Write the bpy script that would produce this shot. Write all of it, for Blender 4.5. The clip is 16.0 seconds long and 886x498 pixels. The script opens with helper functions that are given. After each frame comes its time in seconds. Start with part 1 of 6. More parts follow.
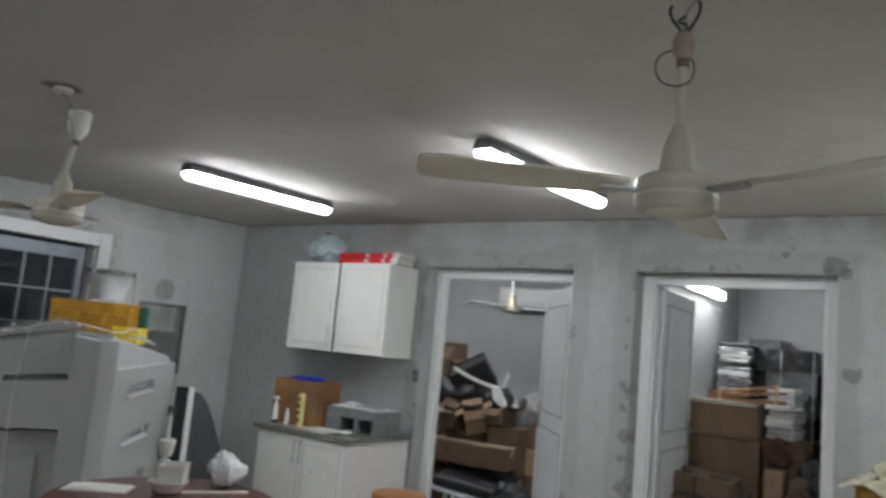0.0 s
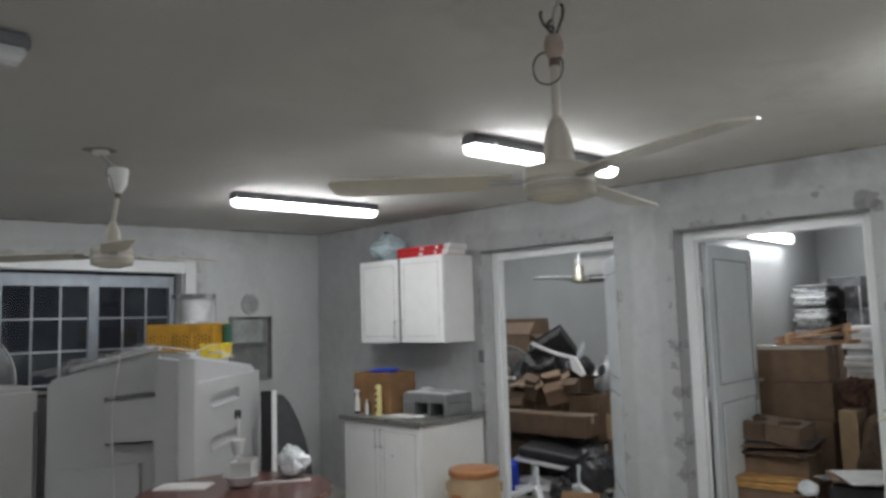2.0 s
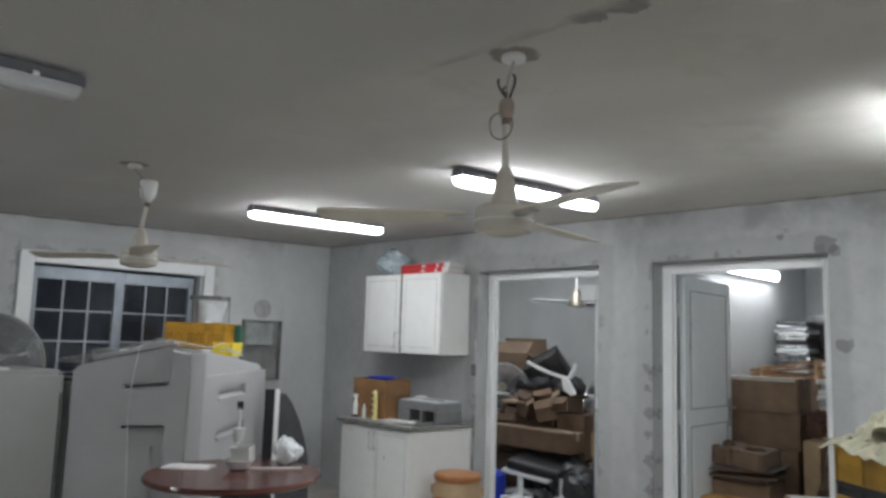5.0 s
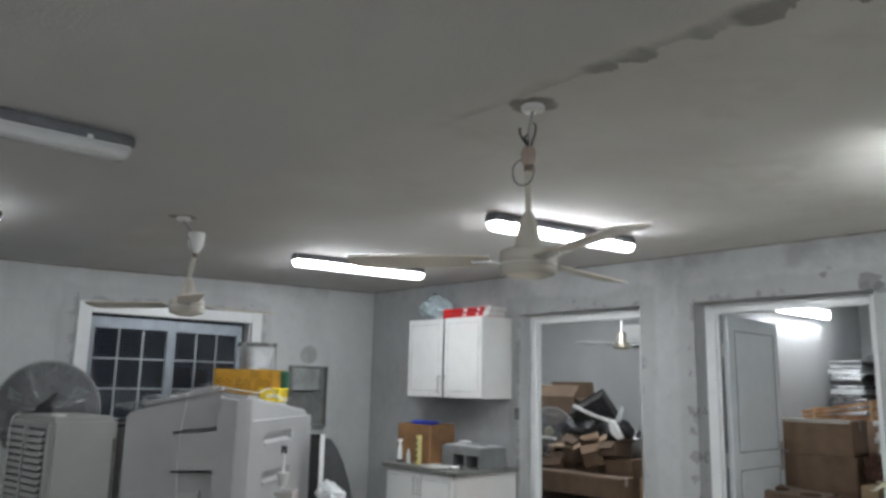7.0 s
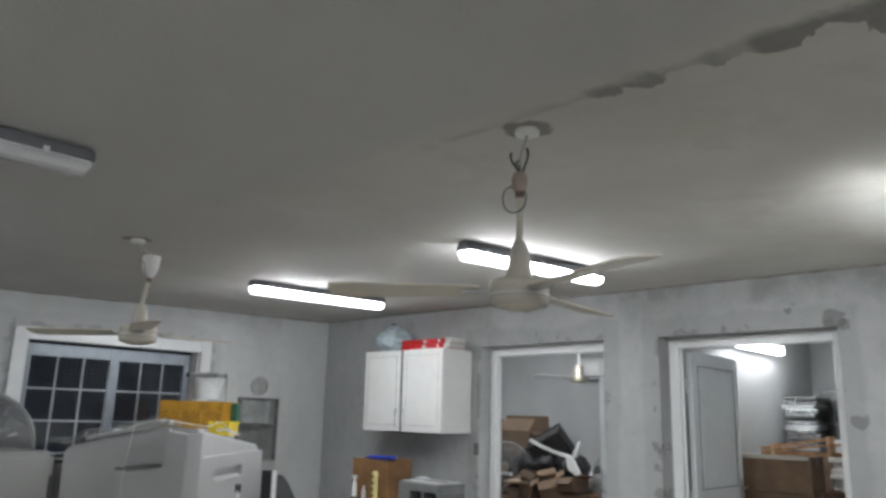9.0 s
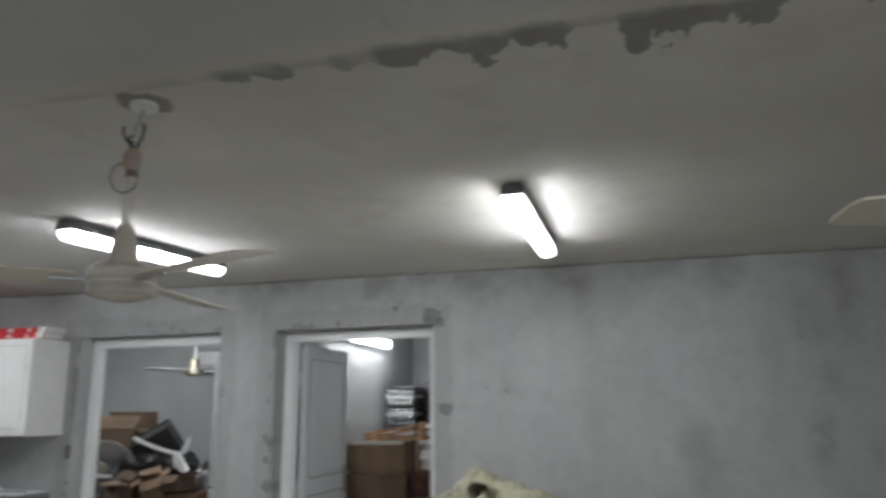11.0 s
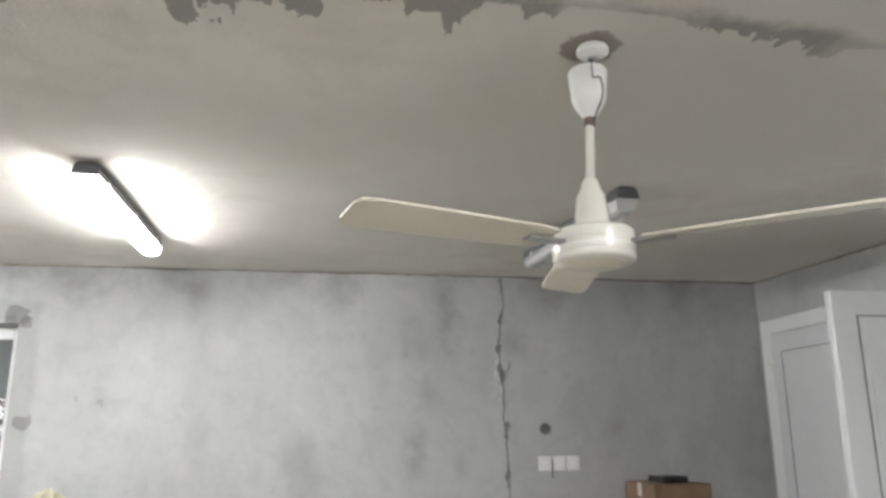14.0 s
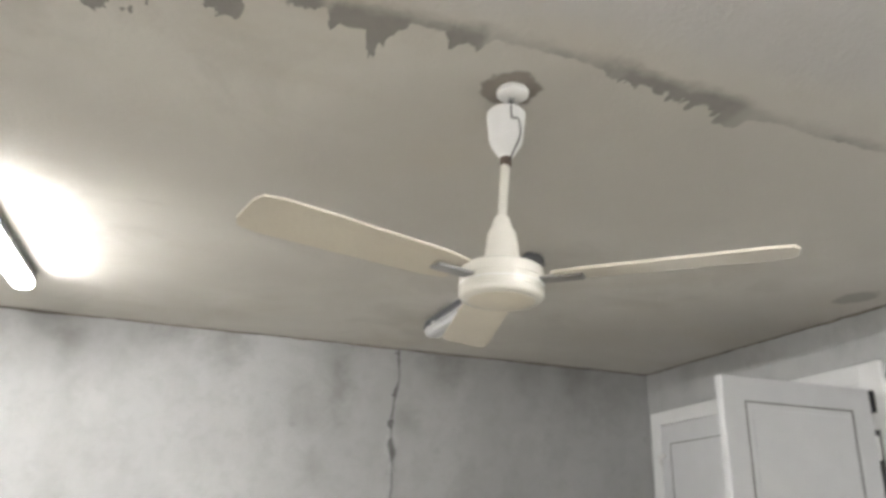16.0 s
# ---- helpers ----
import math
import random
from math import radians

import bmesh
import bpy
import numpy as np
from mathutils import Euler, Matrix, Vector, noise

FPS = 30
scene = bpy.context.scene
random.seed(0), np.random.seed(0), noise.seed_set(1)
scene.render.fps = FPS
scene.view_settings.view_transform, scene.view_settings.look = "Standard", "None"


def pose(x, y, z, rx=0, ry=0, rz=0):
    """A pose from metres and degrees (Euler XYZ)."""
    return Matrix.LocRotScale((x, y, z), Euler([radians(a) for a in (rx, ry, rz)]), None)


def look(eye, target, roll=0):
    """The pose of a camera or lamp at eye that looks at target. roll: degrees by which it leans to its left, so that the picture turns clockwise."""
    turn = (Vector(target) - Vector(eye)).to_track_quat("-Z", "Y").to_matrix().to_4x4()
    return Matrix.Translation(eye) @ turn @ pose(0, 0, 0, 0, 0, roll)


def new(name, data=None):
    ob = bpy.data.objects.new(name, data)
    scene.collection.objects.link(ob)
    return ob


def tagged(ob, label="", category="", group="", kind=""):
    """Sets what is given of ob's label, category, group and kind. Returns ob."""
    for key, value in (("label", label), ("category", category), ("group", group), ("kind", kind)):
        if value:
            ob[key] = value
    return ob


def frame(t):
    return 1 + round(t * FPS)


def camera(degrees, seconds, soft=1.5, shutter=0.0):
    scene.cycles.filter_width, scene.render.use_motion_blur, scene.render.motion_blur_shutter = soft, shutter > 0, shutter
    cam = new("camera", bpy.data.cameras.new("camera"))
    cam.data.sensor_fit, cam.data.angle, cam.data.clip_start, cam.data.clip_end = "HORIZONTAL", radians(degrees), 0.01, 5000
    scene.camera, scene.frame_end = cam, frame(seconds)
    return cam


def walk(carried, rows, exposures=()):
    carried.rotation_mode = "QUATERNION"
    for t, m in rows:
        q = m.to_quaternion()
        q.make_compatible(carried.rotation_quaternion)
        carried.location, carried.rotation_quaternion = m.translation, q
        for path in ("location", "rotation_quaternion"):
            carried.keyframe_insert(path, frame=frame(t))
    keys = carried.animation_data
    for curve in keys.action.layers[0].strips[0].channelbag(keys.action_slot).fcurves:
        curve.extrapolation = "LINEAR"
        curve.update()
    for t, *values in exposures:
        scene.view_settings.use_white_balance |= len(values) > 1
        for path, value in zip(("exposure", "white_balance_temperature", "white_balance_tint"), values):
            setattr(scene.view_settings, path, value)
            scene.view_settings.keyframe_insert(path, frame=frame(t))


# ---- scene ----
cam = camera(61.6, 16.0, soft=3.1, shutter=0.5)
PATH = [
    (0, (0.21, 0.217, 1.516), (-0.931, 1.839, 1.774), 5.3),
    (0.2, (0.26, 0.25, 1.519), (-0.933, 1.829, 1.778), 6.0),
    (0.5, (0.289, 0.319, 1.52), (-0.914, 1.901, 1.746), 4.1),
    (1, (0.376, 0.318, 1.537), (-0.986, 1.757, 1.806), 4.9),
    (1.5, (0.585, 0.311, 1.539), (-0.776, 1.751, 1.814), 4.1),
    (2, (0.758, 0.307, 1.558), (-0.616, 1.748, 1.753), -1.7),
    (2.5, (0.808, 0.291, 1.533), (-0.541, 1.756, 1.706), -0.7),
    (3, (0.858, 0.205, 1.526), (-0.423, 1.734, 1.682), 2.4),
    (3.5, (0.919, 0.142, 1.533), (-0.322, 1.689, 1.79), 3.3),
    (3.7, (0.955, 0.135, 1.538), (-0.325, 1.652, 1.785), 2.6),
    (5.8, (1.265, 0.104, 1.522), (-0.164, 1.477, 1.791), 2.2),
    (6, (1.271, 0.083, 1.526), (-0.144, 1.463, 1.829), 2.1),
    (6.5, (1.29, 0.103, 1.521), (-0.169, 1.425, 1.869), 2.5),
    (7, (1.297, 0.123, 1.518), (-0.194, 1.408, 1.873), 1.2),
    (7.5, (1.248, 0.133, 1.527), (-0.202, 1.463, 1.886), 1.8),
    (8, (1.19, 0.126, 1.531), (-0.232, 1.472, 1.938), 1.6),
    (8.2, (1.174, 0.114, 1.533), (-0.242, 1.459, 1.962), 1.7),
    (10.3, (1.059, 0.124, 1.53), (0.084, 1.817, 1.96), 0.2),
    (10.5, (1.065, 0.138, 1.534), (0.233, 1.905, 1.967), -0.2),
    (11, (1.12, 0.175, 1.549), (0.566, 2.049, 1.974), -0.5),
    (11.5, (1.182, 0.197, 1.524), (0.932, 2.13, 1.973), -0.6),
    (12, (1.262, 0.247, 1.538), (1.313, 2.193, 1.996), 0.4),
    (12.5, (1.327, 0.275, 1.544), (1.495, 2.21, 2.021), -0.5),
    (13, (1.39, 0.318, 1.543), (1.692, 2.24, 2.007), -0.8),
    (13.5, (1.429, 0.337, 1.531), (1.739, 2.256, 2.0), -0.6),
    (14, (1.453, 0.358, 1.516), (1.735, 2.282, 1.983), -0.5),
    (14.5, (1.477, 0.395, 1.492), (1.817, 2.3, 1.996), -1.1),
    (15, (1.483, 0.422, 1.462), (1.911, 2.302, 1.993), -0.8),
    (15.5, (1.473, 0.445, 1.429), (1.889, 2.299, 2.052), 0.7),
    (16, (1.473, 0.473, 1.399), (1.99, 2.27, 2.108), 2.1),
]
EXPOSURES = [(0, -0.20, 6650, 10), (1.5, -0.05, 6650, 10), (2, -0.10, 6650, 10), (3, 0.12, 6650, 10), (3.7, 0.10, 6650, 10), (6, 0.04, 6480, 10), (7, 0.14, 6480, 10), (8, 0.2, 6520, 10), (10.5, -0.16, 6600, 10), (11.5, -0.25, 6600, 10), (12, 0.08, 6600, 11), (12.5, 0.58, 6700, 11), (13, 0.90, 6750, 11), (14, 1.2, 6900, 12), (16, 1.4, 7150, 13)]
walk(cam, [(t, look(eye, target, roll)) for t, eye, target, roll in PATH], EXPOSURES)

# ---- light ----
world = bpy.data.worlds.new("night")
scene.world = world
world.use_nodes = True
world.node_tree.nodes["Background"].inputs[0].default_value = (0.10, 0.115, 0.15, 1)
world.node_tree.nodes["Background"].inputs[1].default_value = 0.1
LAMP = 100.0   # glow of a lit tube


# ---- materials ----
def nodes_of(name):
    m = bpy.data.materials.new(name)
    m.use_nodes = True
    nt = m.node_tree
    return m, nt, nt.nodes["Principled BSDF"]


def add(nt, kind, **vals):
    n = nt.nodes.new(kind)
    for k, v in vals.items():
        n.inputs[k.replace("_", " ")].default_value = v
    return n


def math_node(nt, op, a, b=None, clamp=False):
    n = nt.nodes.new("ShaderNodeMath")
    n.operation, n.use_clamp = op, clamp
    for i, v in enumerate((a, b)):
        if v is None:
            continue
        if isinstance(v, (int, float)):
            n.inputs[i].default_value = v
        else:
            nt.links.new(v, n.inputs[i])
    return n.outputs[0]


def noise_node(nt, scale, detail=4.0, rough=0.55, vec=None, dist=0.0):
    n = add(nt, "ShaderNodeTexNoise", Scale=scale, Detail=detail, Roughness=rough, Distortion=dist)
    if vec is None:
        vec = nt.nodes.new("ShaderNodeTexCoord").outputs["Object"]
    nt.links.new(vec, n.inputs["Vector"])
    return n.outputs["Fac"]


def ramp(nt, fac, a, b):
    """0 below a, 1 above b."""
    n = nt.nodes.new("ShaderNodeMapRange")
    n.interpolation_type = "SMOOTHSTEP"
    n.inputs["From Min"].default_value, n.inputs["From Max"].default_value = a, b
    nt.links.new(fac, n.inputs["Value"])
    return n.outputs["Result"]


def mix(nt, fac, a, b):
    n = nt.nodes.new("ShaderNodeMix")
    n.data_type = "RGBA"
    for i, v in ((0, fac), (6, a), (7, b)):
        if isinstance(v, (int, float)):
            n.inputs[i].default_value = v
        elif isinstance(v, tuple):
            n.inputs[i].default_value = (*v, 1)
        else:
            nt.links.new(v, n.inputs[i])
    return n.outputs[2]


def bump(nt, bsdf, height, strength, distance=0.01):
    n = add(nt, "ShaderNodeBump", Strength=strength, Distance=distance)
    nt.links.new(height, n.inputs["Height"])
    nt.links.new(n.outputs["Normal"], bsdf.inputs["Normal"])


def plain(name, col, rough=0.5, metal=0.0, vary=0.12, scale=9.0, fine=90.0, relief=0.08, spec=0.5, alter=True):
    """A surface of one colour with stains, grain and fine relief."""
    m, nt, b = nodes_of(name)
    big, small = noise_node(nt, scale), noise_node(nt, fine, 2.0)
    dark = tuple(c * (1 - 2.2 * vary) for c in col)
    light = tuple(min(1, c * (1 + vary)) for c in col)
    c = mix(nt, ramp(nt, big, 0.3, 0.7), dark, light)
    c = mix(nt, math_node(nt, "MULTIPLY", small, vary), c, dark)
    if alter:
        info = nt.nodes.new("ShaderNodeObjectInfo")
        h = add(nt, "ShaderNodeHueSaturation")
        nt.links.new(math_node(nt, "ADD", math_node(nt, "MULTIPLY", info.outputs["Random"], 0.24), 0.88), h.inputs["Value"])
        nt.links.new(c, h.inputs["Color"])
        c = h.outputs[0]
    nt.links.new(c, b.inputs["Base Color"])
    wear = min(0.2, 1.6 * vary)
    nt.links.new(math_node(nt, "ADD", math_node(nt, "MULTIPLY", big, wear), rough - wear / 2), b.inputs["Roughness"])
    b.inputs["Metallic"].default_value = metal
    b.inputs["Specular IOR Level"].default_value = spec
    if relief:
        bump(nt, b, small, relief)
    return m


def plaster(name, light, dark, doors=(), panel_x=None, blot=1.0, runs=1.0, spots=(), axis=0, clouds=(), raw=0.56):
    """Bare cement render with pale wash, damp blotches and streaks; raw cement round the door openings given as (x0, x1, top)."""
    m, nt, b = nodes_of(name)
    coord = nt.nodes.new("ShaderNodeTexCoord").outputs["Object"]
    stretch = add(nt, "ShaderNodeMapping", Scale=(1.0, 1.0, 0.45))
    nt.links.new(coord, stretch.inputs["Vector"])
    tall = stretch.outputs[0]
    big, mid, fine = noise_node(nt, 0.9, 3, 0.5, tall, 0.1), noise_node(nt, 2.6, 4, 0.58, tall, 0.0), noise_node(nt, 55, 4, 0.6, coord)
    streak_map = add(nt, "ShaderNodeMapping", Scale=(2.8, 2.8, 0.75))
    nt.links.new(coord, streak_map.inputs["Vector"])
    streak = noise_node(nt, 1.3, 3, 0.55, streak_map.outputs[0])
    c = mix(nt, ramp(nt, big, 0.35, 0.65), tuple(0.86 * v for v in light), light)
    smear = noise_node(nt, 1.7, 6, 0.62, tall, 0.3)
    c = mix(nt, math_node(nt, "MULTIPLY", ramp(nt, smear, 0.52, 0.74), 0.44 * blot * runs), c, tuple(v * k for v, k in zip(dark, (1.02, 1.0, 0.92))))
    c = mix(nt, math_node(nt, "MULTIPLY", ramp(nt, mid, 0.50, 0.76), 0.35 * blot * runs), c, dark)
    pale = noise_node(nt, 4.2, 5, 0.6, coord, 0.2)
    c = mix(nt, math_node(nt, "MULTIPLY", ramp(nt, pale, 0.55, 0.68), 0.30 * blot), c, tuple(min(1.0, 1.08 * v) for v in light))
    c = mix(nt, math_node(nt, "MULTIPLY", ramp(nt, streak, 0.54, 0.76), 0.42 * blot * runs), c, dark)
    mottle = noise_node(nt, 11.0, 5, 0.65, coord, 0.3)
    c = mix(nt, math_node(nt, "MULTIPLY", ramp(nt, mottle, 0.42, 0.70), 0.20 * blot), c, tuple(1.1 * v for v in dark))
    c = mix(nt, math_node(nt, "MULTIPLY", fine, 0.10), c, dark)
    spot = add(nt, "ShaderNodeTexVoronoi", Scale=2.3)
    nt.links.new(coord, spot.inputs["Vector"])
    dot = math_node(nt, "ADD", spot.outputs["Distance"], math_node(nt, "MULTIPLY", mid, 0.12))
    c = mix(nt, math_node(nt, "MULTIPLY", math_node(nt, "SUBTRACT", 1.0, ramp(nt, dot, 0.085, 0.12)), 0.14 * blot), c, tuple(0.6 * v for v in dark))
    sep = nt.nodes.new("ShaderNodeSeparateXYZ")
    nt.links.new(coord, sep.inputs[0])
    x, z = sep.outputs[axis], sep.outputs[2]
    # damp along the top of the wall
    wet = noise_node(nt, 2.1, 5, 0.6, coord, 0.2)
    damp = math_node(nt, "ADD", z, math_node(nt, "MULTIPLY", wet, 1.5))
    c = mix(nt, math_node(nt, "MULTIPLY", ramp(nt, damp, 3.12, 3.46), 0.6 * blot), c, tuple(0.9 * v for v in dark))
    rag = noise_node(nt, 7.0, 5, 0.65, coord)
    face = math_node(nt, "SUBTRACT", 1.0, ramp(nt, sep.outputs[1], 4.94, 4.955)) if axis == 0 else 1.0
    for x0, x1, top in doors:
        side = math_node(nt, "SUBTRACT", math_node(nt, "ABSOLUTE", math_node(nt, "SUBTRACT", x, 0.5 * (x0 + x1))), 0.5 * (x1 - x0))
        up = math_node(nt, "SUBTRACT", z, top)
        far = math_node(nt, "MAXIMUM", side, up)
        edge = math_node(nt, "SUBTRACT", far, math_node(nt, "MULTIPLY", math_node(nt, "SUBTRACT", rag, raw), 0.55))
        c = mix(nt, math_node(nt, "MULTIPLY", math_node(nt, "SUBTRACT", 1.0, ramp(nt, edge, -0.005, 0.02)), math_node(nt, "MULTIPLY", face, 0.52)), c, tuple(0.62 * v for v in dark))
        wash = math_node(nt, "SUBTRACT", far, math_node(nt, "MULTIPLY", mid, 0.22))
        c = mix(nt, math_node(nt, "MULTIPLY", math_node(nt, "SUBTRACT", 1.0, ramp(nt, wash, 0.0, 0.05)), math_node(nt, "MULTIPLY", face, 0.3)), c, dark)
    puff = noise_node(nt, 5.0, 5, 0.62, coord, 0.4)
    for sx, sz, sr, force in clouds:
        dx, dz = math_node(nt, "SUBTRACT", x, sx), math_node(nt, "MULTIPLY", math_node(nt, "SUBTRACT", z, sz), 0.7)
        far = math_node(nt, "SQRT", math_node(nt, "ADD", math_node(nt, "MULTIPLY", dx, dx), math_node(nt, "MULTIPLY", dz, dz)))
        far = math_node(nt, "SUBTRACT", far, math_node(nt, "MULTIPLY", math_node(nt, "SUBTRACT", puff, 0.5), 3.4 * sr))
        c = mix(nt, math_node(nt, "MULTIPLY", math_node(nt, "SUBTRACT", 1.0, ramp(nt, far, -0.6 * sr, 1.9 * sr)), 0.95 * force), c, tuple(0.85 * v * k for v, k in zip(dark, (1.0, 1.0, 0.93))))
    chip = noise_node(nt, 10.0, 3, 0.55, coord)
    crumb = noise_node(nt, 30.0, 3, 0.6, coord)
    for sx, sz, sr in spots:
        dx, dz = math_node(nt, "SUBTRACT", x, sx), math_node(nt, "SUBTRACT", z, sz)
        far = math_node(nt, "SQRT", math_node(nt, "ADD", math_node(nt, "MULTIPLY", dx, dx), math_node(nt, "MULTIPLY", dz, dz)))
        far = math_node(nt, "SUBTRACT", far, math_node(nt, "MULTIPLY", math_node(nt, "SUBTRACT", chip if sr > 0.04 else crumb, 0.5), (2.6 if sr > 0.04 else 5.0) * sr))
        c = mix(nt, math_node(nt, "MULTIPLY", math_node(nt, "SUBTRACT", 1.0, ramp(nt, far, 0.85 * sr, 0.85 * sr + 0.010)), 0.6 if sr > 0.015 else 0.3), c, tuple(0.55 * v for v in dark))
    if panel_x is not None:
        bend = math_node(nt, "MULTIPLY", math_node(nt, "SUBTRACT", noise_node(nt, 1.4, 6, 0.7, coord), 0.5), 0.16)
        gap = math_node(nt, "ABSOLUTE", math_node(nt, "SUBTRACT", math_node(nt, "ADD", x, bend), panel_x + 0.015))
        wide = math_node(nt, "MULTIPLY", math_node(nt, "MULTIPLY", ramp(nt, rag, 0.48, 0.66), ramp(nt, noise_node(nt, 1.9, 2, 0.5, coord), 0.42, 0.58)), 0.03)
        line = math_node(nt, "SUBTRACT", 1.0, ramp(nt, math_node(nt, "SUBTRACT", gap, wide), 0.001, 0.008))
        c = mix(nt, math_node(nt, "MULTIPLY", line, 0.75), c, tuple(0.35 * v for v in dark))
        over = math_node(nt, "ADD", x, math_node(nt, "MULTIPLY", rag, 0.05))
        c = mix(nt, math_node(nt, "MULTIPLY", ramp(nt, over, panel_x, panel_x + 0.05), 0.10), c, dark)
    nt.links.new(c, b.inputs["Base Color"])
    b.inputs["Roughness"].default_value = 0.9
    b.inputs["Specular IOR Level"].default_value = 0.2
    bump(nt, b, math_node(nt, "ADD", math_node(nt, "MULTIPLY", mid, 2.0), fine), 0.35, 0.006)
    return m


def ceiling_paint():
    """Warm grey skim coat with a torn joint of raw cement along y = 1.68."""
    m, nt, b = nodes_of("ceiling_skim")
    coord = nt.nodes.new("ShaderNodeTexCoord").outputs["Object"]
    big, mid, fine = noise_node(nt, 0.7, 3, 0.5, coord), noise_node(nt, 2.8, 5, 0.6, coord, 0.6), noise_node(nt, 70, 3, 0.6, coord)
    light, dark, raw = (0.69, 0.672, 0.635), (0.55, 0.532, 0.497), (0.23, 0.222, 0.212)
    cloud = noise_node(nt, 1.5, 5, 0.62, coord, 0.4)
    c = mix(nt, ramp(nt, big, 0.3, 0.7), dark, light)
    c = mix(nt, math_node(nt, "MULTIPLY", ramp(nt, cloud, 0.46, 0.70), 0.50), c, (0.545, 0.51, 0.45))
    c = mix(nt, math_node(nt, "MULTIPLY", ramp(nt, mid, 0.50, 0.70), 0.60), c, dark)
    sep = nt.nodes.new("ShaderNodeSeparateXYZ")
    nt.links.new(coord, sep.inputs[0])
    x, y = sep.outputs[0], sep.outputs[1]
    def along(scale, seed, detail=2.0):
        """Noise that changes along x only."""
        mp = add(nt, "ShaderNodeMapping", Scale=(scale, 0.0, 0.0), Location=(seed, seed, 0.0))
        nt.links.new(coord, mp.inputs["Vector"])
        return noise_node(nt, 1.0, detail, 0.6, mp.outputs[0])
    ruffle = noise_node(nt, 26.0, 3, 0.6, coord)
    shred = noise_node(nt, 9.0, 4, 0.65, coord)
    # torn lobes north of the joint: middle, half width, reach
    reach = None
    for mid_x, half, far in TEARS:
        d = math_node(nt, "MULTIPLY", math_node(nt, "ABSOLUTE", math_node(nt, "SUBTRACT", math_node(nt, "ADD", x, math_node(nt, "MULTIPLY", math_node(nt, "SUBTRACT", shred, 0.5), 0.05)), mid_x)), 1.0 / half)
        lobe = math_node(nt, "MULTIPLY", math_node(nt, "SUBTRACT", 1.0, ramp(nt, d, 0.35, 1.0)), far)
        reach = lobe if reach is None else math_node(nt, "MAXIMUM", reach, lobe)
    slant = add(nt, "ShaderNodeMapping", Scale=(15.0, 5.5, 0.0), Rotation=(0.0, 0.0, 0.45))
    nt.links.new(coord, slant.inputs["Vector"])
    claws = ramp(nt, noise_node(nt, 1.0, 3.5, 0.6, slant.outputs[0], 0.5), 0.40, 0.64)
    rough_edge = math_node(nt, "MULTIPLY", math_node(nt, "SUBTRACT", ruffle, 0.5), 0.035)
    fringe = math_node(nt, "ADD", math_node(nt, "MULTIPLY", reach, math_node(nt, "ADD", 0.42, math_node(nt, "MULTIPLY", claws, 0.75))), rough_edge)
    east = math_node(nt, "MULTIPLY", ramp(nt, x, 2.1, 3.1), 0.10)
    drift = math_node(nt, "ADD", math_node(nt, "ADD", 1.735, east), math_node(nt, "MULTIPLY", math_node(nt, "SUBTRACT", along(1.3, 2.0), 0.5), 0.05))
    north = math_node(nt, "SUBTRACT", math_node(nt, "SUBTRACT", y, drift), fringe)
    south = math_node(nt, "SUBTRACT", math_node(nt, "SUBTRACT", drift, y), math_node(nt, "ADD", 0.012, math_node(nt, "MULTIPLY", math_node(nt, "SUBTRACT", shred, 0.45), 0.10)))
    mask = math_node(nt, "SUBTRACT", 1.0, ramp(nt, north, -0.004, 0.006))
    mask = math_node(nt, "MULTIPLY", mask, math_node(nt, "SUBTRACT", 1.0, ramp(nt, south, -0.02, 0.045)))
    gaps = math_node(nt, "ADD", 0.45, math_node(nt, "MULTIPLY", ramp(nt, math_node(nt, "ADD", math_node(nt, "MULTIPLY", reach, 3.0), along(3.2, 7.0, 3.0)), 0.48, 0.66), 0.55))
    mask = math_node(nt, "MULTIPLY", mask, math_node(nt, "MULTIPLY", ramp(nt, x, -0.9, 0.2), gaps))
    c = mix(nt, math_node(nt, "MULTIPLY", mask, math_node(nt, "ADD", 0.68, math_node(nt, "MULTIPLY", shred, 0.36))), c, raw)
    # greyer colour south of the joint, and gradually towards the west
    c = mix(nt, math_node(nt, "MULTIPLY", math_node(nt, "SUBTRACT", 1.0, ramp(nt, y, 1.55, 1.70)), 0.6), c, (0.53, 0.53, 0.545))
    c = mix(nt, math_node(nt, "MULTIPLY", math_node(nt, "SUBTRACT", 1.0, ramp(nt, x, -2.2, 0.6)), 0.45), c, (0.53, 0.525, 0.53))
    c = mix(nt, math_node(nt, "MULTIPLY", fine, 0.08), c, dark)
    # brown rings where the fan hooks come through
    for fx, fy in FAN_SPOTS:
        dx, dy = math_node(nt, "SUBTRACT", x, fx), math_node(nt, "SUBTRACT", y, fy)
        r = math_node(nt, "SQRT", math_node(nt, "ADD", math_node(nt, "MULTIPLY", dx, dx), math_node(nt, "MULTIPLY", dy, dy)))
        r = math_node(nt, "ADD", r, math_node(nt, "MULTIPLY", math_node(nt, "SUBTRACT", shred, 0.5), 0.12))
        c = mix(nt, math_node(nt, "MULTIPLY", math_node(nt, "SUBTRACT", 1.0, ramp(nt, r, 0.060, 0.078)), 0.75), c, (0.20, 0.17, 0.145))
    sx, sy = math_node(nt, "MULTIPLY", math_node(nt, "SUBTRACT", x, 4.05), 1.6), math_node(nt, "SUBTRACT", y, 2.92)
    r = math_node(nt, "SQRT", math_node(nt, "ADD", math_node(nt, "MULTIPLY", sx, sx), math_node(nt, "MULTIPLY", sy, sy)))
